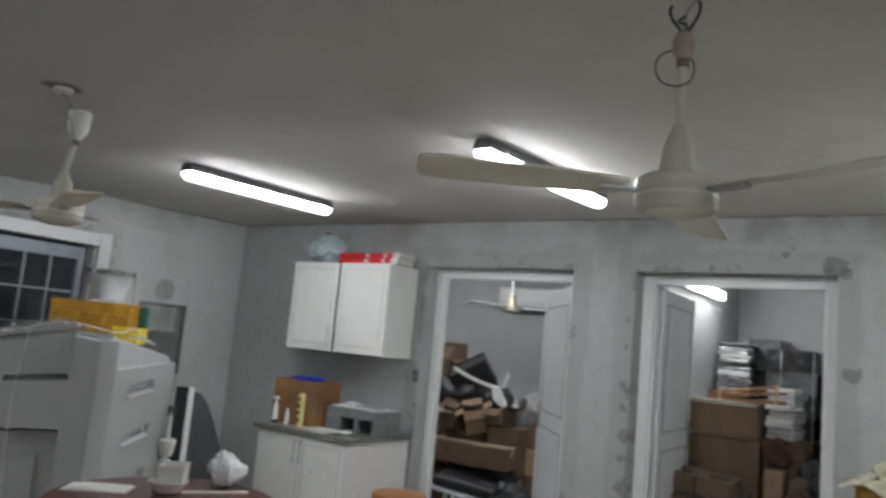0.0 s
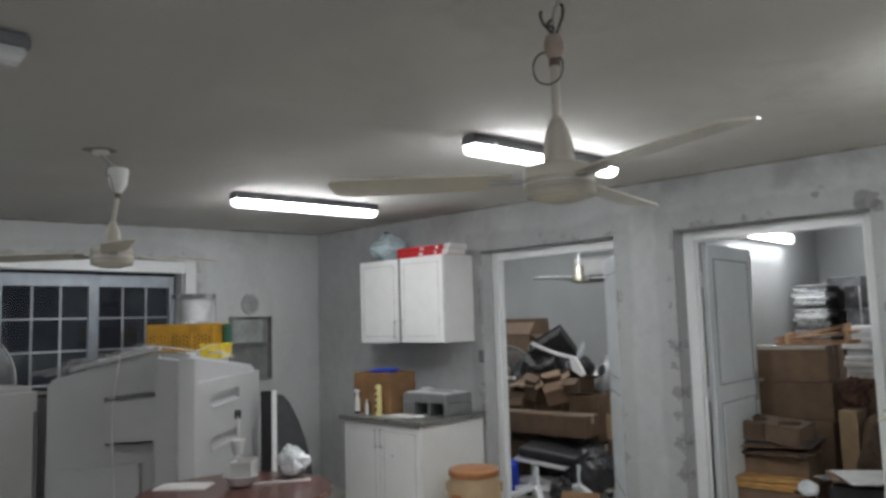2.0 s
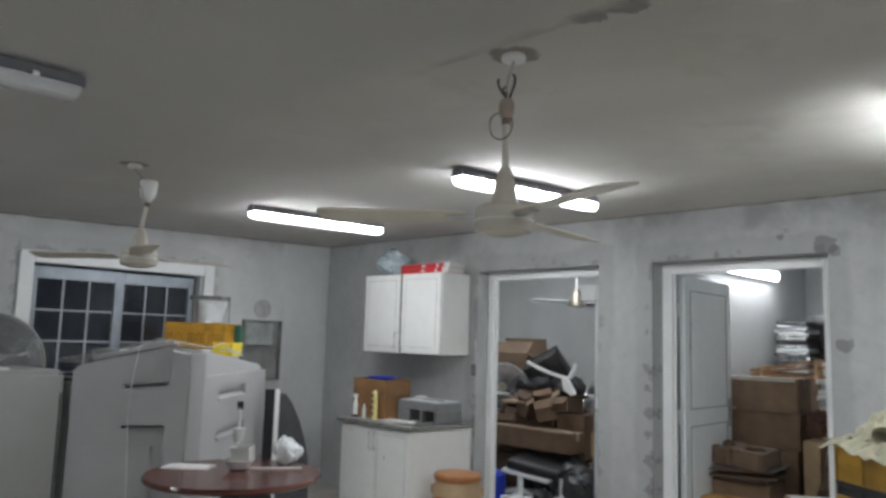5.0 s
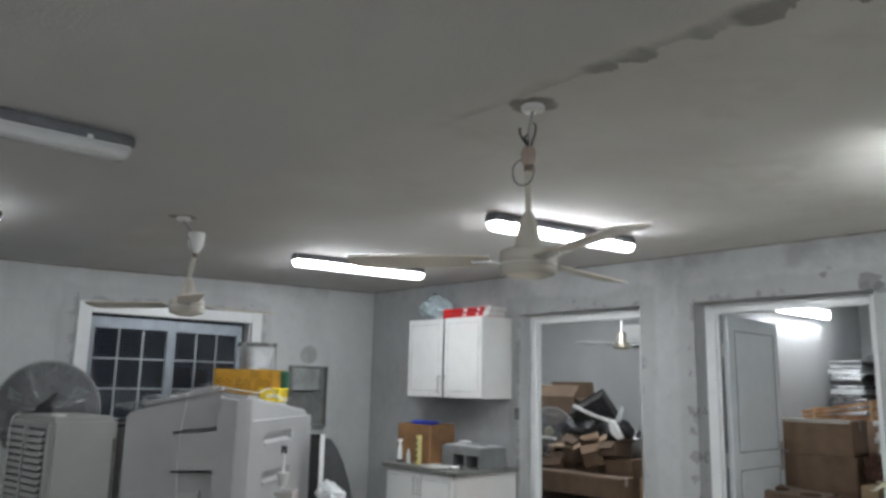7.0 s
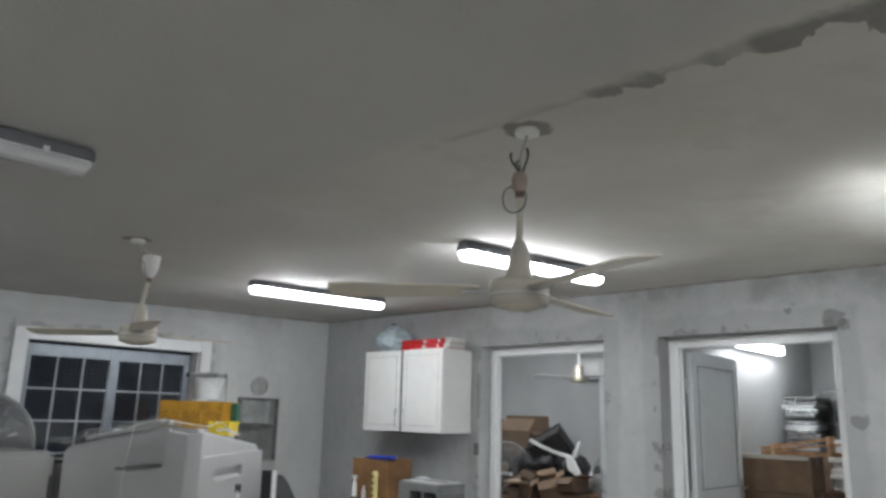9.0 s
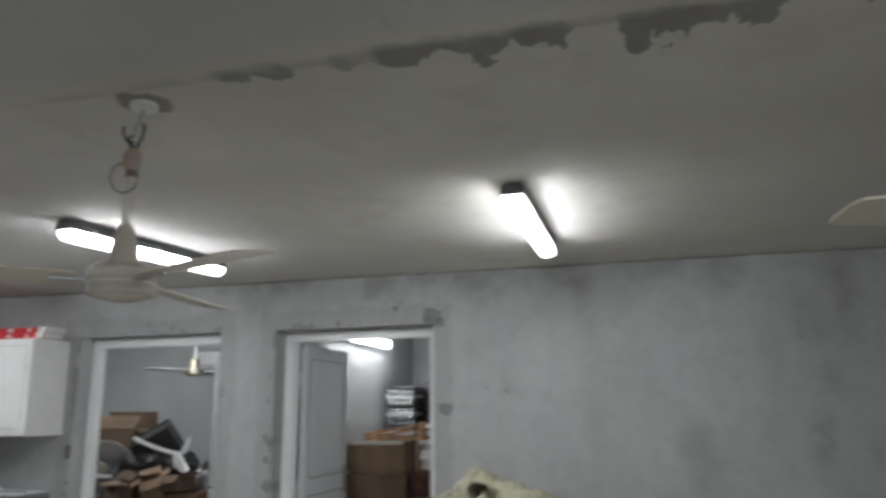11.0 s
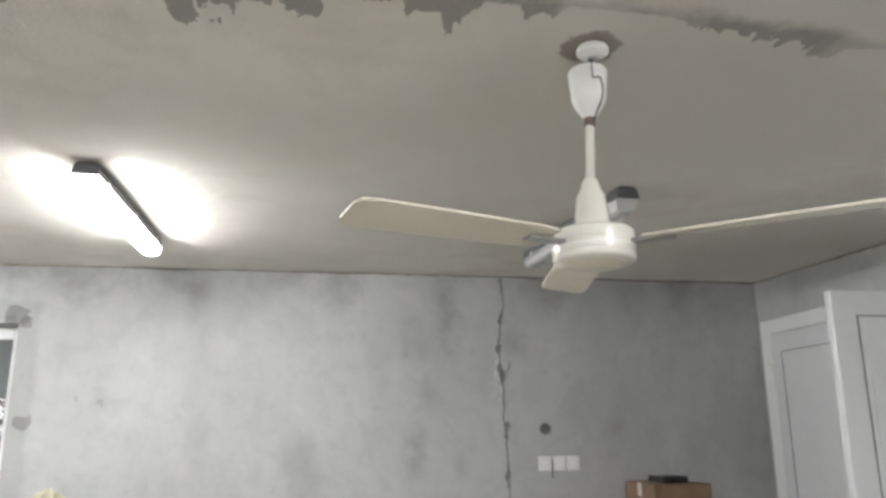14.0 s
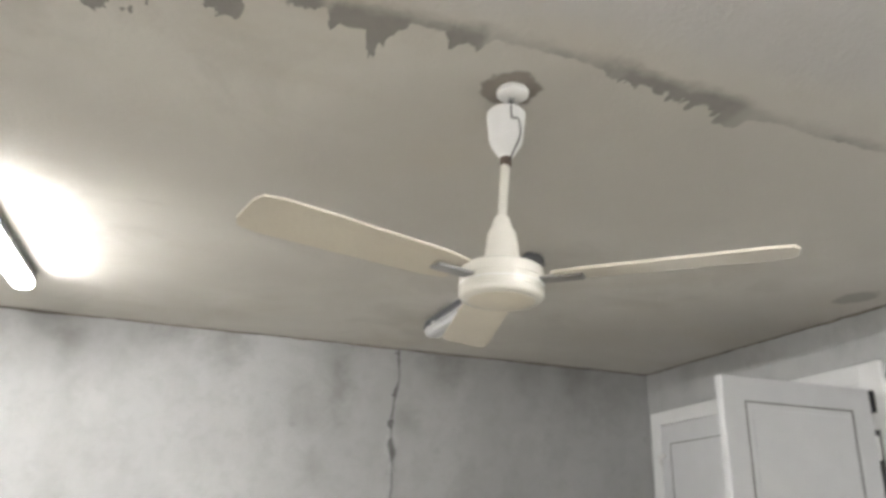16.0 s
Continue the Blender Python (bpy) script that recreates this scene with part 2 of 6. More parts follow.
    r = math_node(nt, "ADD", r, math_node(nt, "MULTIPLY", math_node(nt, "SUBTRACT", shred, 0.5), 0.16))
    c = mix(nt, math_node(nt, "MULTIPLY", math_node(nt, "SUBTRACT", 1.0, ramp(nt, r, 0.08, 0.14)), 0.55), c, raw)
    nt.links.new(c, b.inputs["Base Color"])
    b.inputs["Roughness"].default_value = 0.85
    b.inputs["Specular IOR Level"].default_value = 0.25
    bump(nt, b, math_node(nt, "ADD", math_node(nt, "MULTIPLY", mid, 2.0), math_node(nt, "SUBTRACT", fine, mask)), 0.3, 0.006)
    return m


def glass(name, tint=(0.9, 0.95, 1.0), rough=0.02):
    m, nt, b = nodes_of(name)
    b.inputs["Base Color"].default_value = (*tint, 1)
    b.inputs["Roughness"].default_value = rough
    b.inputs["Transmission Weight"].default_value = 1.0
    b.inputs["IOR"].default_value = 1.45
    return m


def glow(name, strength, col=(0.915, 0.96, 1.0)):
    m, nt, b = nodes_of(name)
    b.inputs["Base Color"].default_value = (0.8, 0.8, 0.8, 1)
    b.inputs["Emission Color"].default_value = (*col, 1)
    b.inputs["Emission Strength"].default_value = strength
    return m


TEARS = ((0.09, 0.06, 0.05), (0.21, 0.07, 0.06), (0.42, 0.08, 0.05), (0.56, 0.12, 0.07), (0.74, 0.10, 0.13), (0.90, 0.08, 0.12), (1.11, 0.05, 0.16), (1.22, 0.12, 0.15), (1.36, 0.08, 0.11), (1.53, 0.05, 0.05), (1.66, 0.10, 0.13), (1.88, 0.06, 0.06), (2.30, 0.14, 0.06), (2.52, 0.22, 0.07))
FAN_SPOTS = ((-2.785, 1.697), (-0.238, 1.815), (2.042, 1.898))
DOOR_1, DOOR_2 = (-3.235, -1.985, 2.127), (-1.535, -0.355, 2.122)
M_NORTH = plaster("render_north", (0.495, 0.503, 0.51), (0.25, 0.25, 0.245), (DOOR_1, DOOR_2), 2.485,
                  runs=0.45,
                  clouds=((0.62, 2.32, 0.07, 0.6), (0.95, 2.38, 0.12, 0.4), (0.45, 2.40, 0.10, 0.3), (1.45, 2.40, 0.09, 0.4), (1.95, 2.05, 0.10, 0.35), (2.12, 2.33, 0.09, 0.55), (2.14, 2.14, 0.08, 0.6), (2.17, 1.98, 0.06, 0.4), (2.02, 1.70, 0.07, 0.35), (1.95, 1.43, 0.07, 0.6), (1.94, 1.28, 0.06, 0.4), (1.24, 1.36, 0.08, 0.4), (1.30, 1.22, 0.08, 0.35), (2.22, 1.28, 0.05, 0.3), (2.56, 2.02, 0.06, 0.5), (2.78, 2.35, 0.08, 0.4), (2.95, 1.62, 0.11, 0.3), (3.20, 1.48, 0.07, 0.4), (3.70, 2.36, 0.12, 0.55), (3.35, 2.38, 0.12, 0.4), (4.00, 2.25, 0.14, 0.4), (3.75, 1.35, 0.14, 0.3), (-0.05, 2.36, 0.08, 0.4), (0.12, 1.68, 0.05, 0.35), (-0.10, 1.95, 0.07, 0.2), (-1.72, 2.30, 0.10, 0.4), (-3.10, 2.30, 0.12, 0.45)),
                  spots=((-0.355, 2.175, 0.062), (-0.315, 2.125, 0.035), (-0.285, 1.56, 0.055), (-1.57, 1.36, 0.034), (-1.575, 1.22, 0.022), (-1.565, 1.05, 0.038), (-1.575, 0.90, 0.028), (-1.57, 0.72, 0.036), (-1.565, 0.52, 0.03), (-1.58, 1.62, 0.016), (-1.575, 1.80, 0.012), (-1.058, 2.150, 0.020), (-0.90, 2.155, 0.012), (-2.62, 2.20, 0.014), (0.132, 1.668, 0.014), (0.0, 1.69, 0.010), (-0.632, 2.24, 0.022), (-0.60, 2.27, 0.014)))
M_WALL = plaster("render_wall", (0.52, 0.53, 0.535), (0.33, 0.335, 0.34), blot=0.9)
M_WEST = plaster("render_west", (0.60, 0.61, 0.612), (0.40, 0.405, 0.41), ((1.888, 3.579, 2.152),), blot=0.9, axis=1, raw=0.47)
M_BACK = plaster("render_back_rooms", (0.62, 0.63, 0.635), (0.47, 0.48, 0.485), blot=0.4)
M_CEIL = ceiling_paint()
M_FLOOR = plain("cement_floor", (0.46, 0.44, 0.40), 0.55, vary=0.18, scale=2.0, alter=False)
M_RAW = plain("raw_cement", (0.20, 0.20, 0.195), 0.95, vary=0.2, scale=20, relief=0.4)
M_JOINT = plain("brown_cement_joint", (0.26, 0.235, 0.205), 0.95, vary=0.2, scale=9, relief=0.3)
M_WHITE = plain("white_paint", (0.79, 0.79, 0.78), 0.3, vary=0.012, alter=False)
M_PVC = plain("white_pvc", (0.82, 0.83, 0.835), 0.3, vary=0.012, alter=False)
M_ALU = plain("grey_aluminium", (0.27, 0.30, 0.34), 0.4, 0.3, vary=0.06, alter=False)
M_DOOR = plain("pale_blue_white_door", (0.76, 0.795, 0.81), 0.35, vary=0.015, alter=False)
M_LEAF = plain("white_door_leaf", (0.68, 0.69, 0.71), 0.4, vary=0.012, alter=False)
M_BAR = plain("pale_grey_bar", (0.36, 0.39, 0.43), 0.4, vary=0.03, alter=False)
M_BRASS = plain("pale_brass", (0.52, 0.48, 0.38), 0.38, 1.0, vary=0.05, relief=0)
M_BLADE = plain("grey_fan_blade", (0.66, 0.68, 0.70), 0.45, vary=0.05)
M_DEEPSHADE = plain("deep_shade", (0.13, 0.13, 0.13), 0.8)
M_COOLER = plain("grey_plastic", (0.43, 0.43, 0.435), 0.42, vary=0.02, scale=4, alter=False)
M_COOLER2 = plain("beige_grey_plastic", (0.33, 0.33, 0.32), 0.45, vary=0.02, scale=4, alter=False)
M_CREAM = plain("cream_enamel", (0.70, 0.65, 0.55), 0.25, vary=0.015, alter=False)
M_IVORY = plain("ivory_enamel", (0.74, 0.72, 0.66), 0.22, vary=0.015, alter=False)
M_FANBODY = plain("pale_beige_enamel", (0.62, 0.58, 0.51), 0.22, vary=0.02, alter=False)
M_STEEL = plain("dull_steel", (0.45, 0.45, 0.45), 0.35, 0.9, vary=0.1)
M_CHROME = plain("chrome", (0.75, 0.75, 0.74), 0.12, 1.0, vary=0.03, relief=0)
M_DARK = plain("black_plastic", (0.025, 0.025, 0.028), 0.4, vary=0.15)
M_GREYDARK = plain("charcoal_board", (0.055, 0.057, 0.062), 0.5, vary=0.1)
M_KRAFT = plain("brown_cardboard", (0.21, 0.135, 0.085), 0.8, vary=0.10, scale=6, relief=0.15)
M_KRAFT2 = plain("dark_cardboard", (0.14, 0.090, 0.059), 0.8, vary=0.14, scale=6, relief=0.15)
M_KRAFT3 = plain("orange_cardboard", (0.25, 0.14, 0.07), 0.75, vary=0.12, scale=6, relief=0.15)
M_KRAFT4 = plain("dull_cardboard", (0.155, 0.102, 0.066), 0.8, vary=0.10, scale=6, relief=0.15)
M_BOX = plain("tan_cardboard", (0.25, 0.13, 0.055), 0.8, vary=0.12, scale=6, relief=0.15)
M_TAPE = plain("shiny_tape", (0.60, 0.56, 0.50), 0.15, vary=0.05)
M_WOOD = plain("orange_wood", (0.42, 0.22, 0.10), 0.5, vary=0.15, scale=14)
M_TABLE = plain("mahogany_veneer", (0.11, 0.034, 0.024), 0.12, vary=0.15, scale=5)
M_YELLOW = plain("yellow_plastic", (0.46, 0.235, 0.02), 0.45, vary=0.13)
M_OCHRE = plain("worn_yellow_plastic", (0.32, 0.175, 0.015), 0.5, vary=0.16, scale=6)
M_LEMON = plain("lemon_plastic", (0.72, 0.54, 0.03), 0.4, vary=0.06)
M_ORANGE = plain("orange_plastic", (0.38, 0.155, 0.05), 0.45, vary=0.10)
M_PAIL = plain("tan_plastic", (0.44, 0.31, 0.18), 0.4, vary=0.06)
M_BLUE = plain("blue_plastic", (0.02, 0.05, 0.45), 0.35, vary=0.06)
M_RED = plain("red_carton", (0.50, 0.02, 0.025), 0.45, vary=0.06)
M_PAPER = plain("white_paper", (0.72, 0.72, 0.70), 0.7, vary=0.05)
M_BAG = plain("thin_white_bag", (0.72, 0.75, 0.77), 0.3, vary=0.06)
M_BAGBLUE = plain("pale_blue_bag", (0.50, 0.60, 0.64), 0.25, vary=0.08)
M_STONE = plain("grey_speckled_worktop", (0.24, 0.245, 0.23), 0.3, vary=0.25, scale=60)
M_SACK = plain("cream_sacking", (0.43, 0.41, 0.30), 0.8, vary=0.10, scale=7, relief=0.3)
M_GREEN = plain("dark_green_plastic", (0.03, 0.12, 0.08), 0.5)
M_WIRE = plain("white_cord", (0.65, 0.65, 0.62), 0.5)
M_COVERRIM = plain("grey_cover", (0.36, 0.36, 0.355), 0.8, vary=0.08)
M_LINE = plain("groove_shade", (0.22, 0.225, 0.23), 0.8)
M_RUST = plain("dark_rust", (0.16, 0.12, 0.10), 0.8)
M_GLASS = glass("clear_pane")
M_FOIL = plain("silver_wrap", (0.56, 0.57, 0.58), 0.20, 0.75, vary=0.25, scale=14, relief=0.5)
M_GREYBOX = plain("grey_metal_box", (0.27, 0.275, 0.27), 0.5, 0.2, vary=0.08)
M_PRINTER = plain("grey_printer_plastic", (0.18, 0.185, 0.19), 0.4, vary=0.06)
M_CLEAR = plain("frosted_plastic", (0.62, 0.64, 0.65), 0.3, vary=0.08)
def film(name, col, alpha, rough=0.12, spread=0.3):
    """Thin clear wrapping."""
    m, nt, b = nodes_of(name)
    b.inputs["Base Color"].default_value = (*col, 1)
    b.inputs["Roughness"].default_value = rough
    n = noise_node(nt, 16.0, 4, 0.6)
    nt.links.new(math_node(nt, "ADD", math_node(nt, "MULTIPLY", ramp(nt, n, 0.45, 0.7), spread), alpha), b.inputs["Alpha"])
    bump(nt, b, n, 0.4)
    return m


M_FILM = film("clear_wrap", (0.78, 0.79, 0.80), 0.20, 0.06)
M_THINFILM = film("thin_clear_wrap", (0.70, 0.72, 0.74), 0.06, 0.10, 0.22)
M_MESHFILM = film("dusty_mesh", (0.17, 0.175, 0.185), 0.55, 0.45, 0.12)
M_WOODPALE = plain("pale_wood", (0.66, 0.44, 0.25), 0.55, vary=0.12, scale=14)
M_TUBE = glow("lit_tube", LAMP)
M_TUBEDIM = glow("dim_lit_tube", 0.45 * LAMP)
M_TUBEOFF = plain("white_glass_tube", (0.72, 0.73, 0.74), 0.25, vary=0.03)


def cover_plastic(name, alpha, strength):
    """Thin prismatic cover, clear enough to let its tubes light the room; a lit one glows faintly itself."""
    m, nt, b = nodes_of(name)
    b.inputs["Base Color"].default_value = (0.78, 0.79, 0.80, 1)
    b.inputs["Roughness"].default_value = 0.25
    b.inputs["Alpha"].default_value = alpha
    b.inputs["Emission Color"].default_value = (0.93, 0.97, 1.0, 1)
    b.inputs["Emission Strength"].default_value = strength
    return m


M_LIT = cover_plastic("lit_tube_cover", 0.22, 16.0)
M_COVER = cover_plastic("milky_tube_cover", 0.55, 0.0)
M_HOUSING = plain("grey_lamp_housing", (0.15, 0.155, 0.17), 0.45, vary=0.08)


# ---- mesh tools ----
def part(name, bm, material, parent=None, label="", smooth=False):
    """Links a bmesh as one mesh object, under a thing or a part if given."""
    me = bpy.data.meshes.new(name)
    bmesh.ops.recalc_face_normals(bm, faces=bm.faces)
    if smooth:
        for f in bm.faces:
            f.smooth = True
    bm.to_mesh(me)
    bm.free()
    if smooth:
        me.set_sharp_from_angle(angle=radians(38))
    me.materials.append(material)
    ob = new(name, me)
    if parent:
        ob.parent = parent
    if label:
        tagged(ob, label)
    return ob


def thing(name, x, y, z, rz=0.0, label="", category="", group="", rx=0.0, ry=0.0):
    ob = new(name)
    ob.empty_display_size = 0.05
    ob.matrix_basis = pose(x, y, z, rx, ry, rz)
    return tagged(ob, label, category, group)


def block(x0, x1, y0, y1, z0, z1, bevel=0.0, seg=2, bm=None):
    own = bmesh.new()
    m = Matrix.LocRotScale(((x0 + x1) / 2, (y0 + y1) / 2, (z0 + z1) / 2), None, (abs(x1 - x0), abs(y1 - y0), abs(z1 - z0)))
    bmesh.ops.create_cube(own, size=1.0, matrix=m)
    if bevel:
        bmesh.ops.bevel(own, geom=own.edges[:], offset=bevel, segments=seg, affect="EDGES", profile=0.5)
    return join(bm, own)


def join(bm, own):
    if bm is None:
        return own
    me = bpy.data.meshes.new("tmp")
    own.to_mesh(me)
    own.free()
    bm.from_mesh(me)
    bpy.data.meshes.remove(me)
    return bm


def lathe(profile, steps=32, x=0.0, y=0.0, bm=None):
    """A turned body from (radius, height) pairs, bottom to top or top to bottom."""
    own = bmesh.new()
    rings = []
    for r, z in profile:
        if r < 1e-5:
            rings.append([own.verts.new((x, y, z))])
        else:
            rings.append([own.verts.new((x + r * math.cos(2 * math.pi * i / steps), y + r * math.sin(2 * math.pi * i / steps), z)) for i in range(steps)])
    for a, b in zip(rings, rings[1:]):
        for i in range(steps):
            j = (i + 1) % steps
            if len(a) == 1 and len(b) == 1:
                continue
            if len(a) == 1:
                own.faces.new((a[0], b[i], b[j]))
            elif len(b) == 1:
                own.faces.new((a[i], a[j], b[0]))
            else:
                own.faces.new((a[i], a[j], b[j], b[i]))
    for ring in (rings[0], rings[-1]):
        if len(ring) > 2:
            own.faces.new(ring)
    return join(bm, own)


def sweep(points, radius, sides=8, bm=None, flat=None):
    """A round (or flat: width, thickness) bar along a line of points."""
    own = bmesh.new()
    pts = [Vector(p) for p in points]
    rings = []
    for i, p in enumerate(pts):
        d = (pts[min(i + 1, len(pts) - 1)] - pts[max(i - 1, 0)]).normalized()
        u = d.cross(Vector((0, 0, 1)))
        if u.length < 0.05:
            u = d.cross(Vector((0, 1, 0)))
        u.normalize()
        v = u.cross(d).normalized()
        if flat:
            w, t = flat[0] / 2, flat[1] / 2
            rings.append([own.verts.new(p + u * a * w + v * b * t) for a, b in ((-1, -1), (1, -1), (1, 1), (-1, 1))])
        else:
            rings.append([own.verts.new(p + u * radius * math.cos(2 * math.pi * k / sides) + v * radius * math.sin(2 * math.pi * k / sides)) for k in range(sides)])
    n = len(rings[0])
    for a, b in zip(rings, rings[1:]):
        for i in range(n):
            own.faces.new((a[i], a[(i + 1) % n], b[(i + 1) % n], b[i]))
    own.faces.new(rings[0])
    own.faces.new(rings[-1])
    return join(bm, own)


def spline(points, n=6):
    """A smooth line through the points."""
    pts = [Vector(p) for p in points]
    out = []
    for i in range(len(pts) - 1):
        p0, p1, p2, p3 = pts[max(i - 1, 0)], pts[i], pts[i + 1], pts[min(i + 2, len(pts) - 1)]
        for k in range(n):
            t = k / n
            out.append(0.5 * ((2 * p1) + (p2 - p0) * t + (2 * p0 - 5 * p1 + 4 * p2 - p3) * t * t + (3 * p1 - p0 - 3 * p2 + p3) * t ** 3))
    return out + [pts[-1]]


def outline(points, z0, z1, axis="z", bevel=0.0, bm=None):
    """A flat outline pulled to a thickness. axis: the way of the thickness; the outline's two numbers are the other two axes in order."""
    own = bmesh.new()
    def at(a, b, c):
        return {"z": (a, b, c), "y": (a, c, b), "x": (c, a, b)}[axis]
    low = [own.verts.new(at(a, b, z0)) for a, b in points]
    high = [own.verts.new(at(a, b, z1)) for a, b in points]
    n = len(points)
    own.faces.new(low)
    own.faces.new(high)
    for i in range(n):
        own.faces.new((low[i], low[(i + 1) % n], high[(i + 1) % n], high[i]))
    if bevel:
        bmesh.ops.bevel(own, geom=own.edges[:], offset=bevel, segments=2, affect="EDGES")
    return join(bm, own)


def crumple(bm, amount, scale, seed=0.0):
    for v in bm.verts:
        d = noise.noise_vector(v.co * scale + Vector((seed, seed * 1.7, -seed)))
        v.co += d * amount
    return bm


# ---- the room ----
W, E, N, S = -5.44, 4.24, 4.935, -2.6
THICK = 0.25


def ceil_z(x, y):
    return 2.398 + 0.022 * max(0.0, y - 1.70) - 0.005 * x


def setting(name, bm, material, label=""):
    return tagged(part(name, bm, material, None, label), kind="structure")


def wall_with_holes(name, along, a0, a1, z0, z1, b0, b1, holes, material, label):
    """A wall along x or y from a0 to a1, b0 to b1 thick, with openings (c0, c1, bottom, top)."""
    bm = bmesh.new()
    xs = sorted({a0, a1, *(v for h in holes for v in h[:2])})
    zs = sorted({z0, z1, *(v for h in holes for v in h[2:])})
    solid = {}
    for i in range(len(xs) - 1):
        for j in range(len(zs) - 1):
            mx, mz = (xs[i] + xs[i + 1]) / 2, (zs[j] + zs[j + 1]) / 2
            solid[i, j] = not any(h[0] < mx < h[1] and h[2] < mz < h[3] for h in holes)
    cache = {}
    def v(a, b, z):
        key = (round(a, 5), round(b, 5), round(z, 5))
        if key not in cache:
            cache[key] = bm.verts.new((a, b, z) if along == "x" else (b, a, z))
        return cache[key]
    for (i, j), full in solid.items():
        if not full:
            continue
        p, q, r, s = xs[i], xs[i + 1], zs[j], zs[j + 1]
        for b in (b0, b1):
            bm.faces.new((v(p, b, r), v(q, b, r), v(q, b, s), v(p, b, s)))
        for di, dj, e in ((-1, 0, ((p, r), (p, s))), (1, 0, ((q, r), (q, s))), (0, -1, ((p, r), (q, r))), (0, 1, ((p, s), (q, s)))):
            if not solid.get((i + di, j + dj), False):
                (ea, ez), (fa, fz) = e
                bm.faces.new((v(ea, b0, ez), v(fa, b0, fz), v(fa, b1, fz), v(ea, b1, ez)))
    return setting(name, bm, material, label)


setting("floor", block(-7.2, E + THICK, S - THICK, 9.0, -0.1, 0.0), M_FLOOR, "dusty beige-grey cement floor")
WIN = (1.963, 3.509, 0.83, 2.09)
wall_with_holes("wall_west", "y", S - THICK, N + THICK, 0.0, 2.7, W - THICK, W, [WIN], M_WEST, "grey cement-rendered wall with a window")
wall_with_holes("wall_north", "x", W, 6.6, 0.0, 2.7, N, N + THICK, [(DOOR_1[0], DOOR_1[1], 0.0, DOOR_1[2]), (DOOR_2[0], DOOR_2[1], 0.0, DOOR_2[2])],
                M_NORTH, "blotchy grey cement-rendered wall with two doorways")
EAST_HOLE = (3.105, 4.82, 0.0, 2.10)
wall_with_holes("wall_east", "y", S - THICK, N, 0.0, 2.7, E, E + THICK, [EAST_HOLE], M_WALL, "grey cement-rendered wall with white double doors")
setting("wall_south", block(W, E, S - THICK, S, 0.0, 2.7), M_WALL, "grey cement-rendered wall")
bm = bmesh.new()
rows = [[bm.verts.new((x, y, z)) for x, z in ((W - 0.1, ceil_z(W, y)), (E + 0.1, ceil_z(E, y)), (E + 0.1, 2.8), (W - 0.1, 2.8))] for y in (S - 0.1, 1.70, N + 0.1)]
for r0, r1 in zip(rows, rows[1:]):
    for i in range(4):
        bm.faces.new((r0[i], r0[(i + 1) % 4], r1[(i + 1) % 4], r1[i]))
bm.faces.new(rows[0]), bm.faces.new(rows[-1])
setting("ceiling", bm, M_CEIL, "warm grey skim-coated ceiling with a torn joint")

# back rooms
setting("wall_back_room_1", block(-7.0, -1.68, 8.35, 8.55, 0.0, 2.7), M_BACK, "pale blue-grey plastered wall")
setting("wall_back_room_2", block(-1.68, 0.6, 8.35, 8.55, 0.0, 2.7), M_BACK, "pale grey plastered wall")
setting("wall_partition", block(-1.83, -1.68, N + THICK, 8.35, 0.0, 2.7), M_BACK, "pale grey plastered partition wall")
setting("wall_store_west", block(-7.2, -7.0, N + THICK, 8.55, 0.0, 2.7), M_BACK, "pale grey plastered wall")
# unseen wall, set close in to bounce light onto the open door
setting("wall_store_bounce", block(0.40, 0.60, N + THICK, 8.35, 0.0, 2.7), M_BACK, "pale grey plastered wall")
setting("ceiling_store", block(-7.2, 0.6, N + 0.12, 8.55, 2.405, 2.6), M_BACK, "pale grey plastered ceiling")
# dark yard behind the double doors
setting("wall_outside", block(E + THICK + 1.2, E + THICK + 1.4, 2.0, 6.0, 0.0, 2.7), M_WALL, "grey rendered wall")


def door_frame(name, x0, x1, top, y0, y1, label, w=0.075):
    ob = thing(name, (x0 + x1) / 2, y0, 0.0, label=label, category="door frame")
    tagged(ob, kind="structure")
    c = (x0 + x1) / 2
    part("jamb", block(x0 - c, x0 - c + w, 0, y1 - y0, 0, top - 0.004, 0.006), M_PVC, ob)
    part("jamb", block(x1 - c - w, x1 - c, 0, y1 - y0, 0, top - 0.004, 0.006), M_PVC, ob)
    part("head", block(x0 - c + w, x1 - c - w, 0, y1 - y0, top - w, top - 0.004, 0.006), M_PVC, ob)
    part("stop", block(x0 - c + w, x0 - c + w + 0.014, 0.035, 0.05, 0, top - w, 0.002), M_PVC, ob)
    part("stop", block(x1 - c - w - 0.014, x1 - c - w, 0.035, 0.05, 0, top - w, 0.002), M_PVC, ob)
    return ob


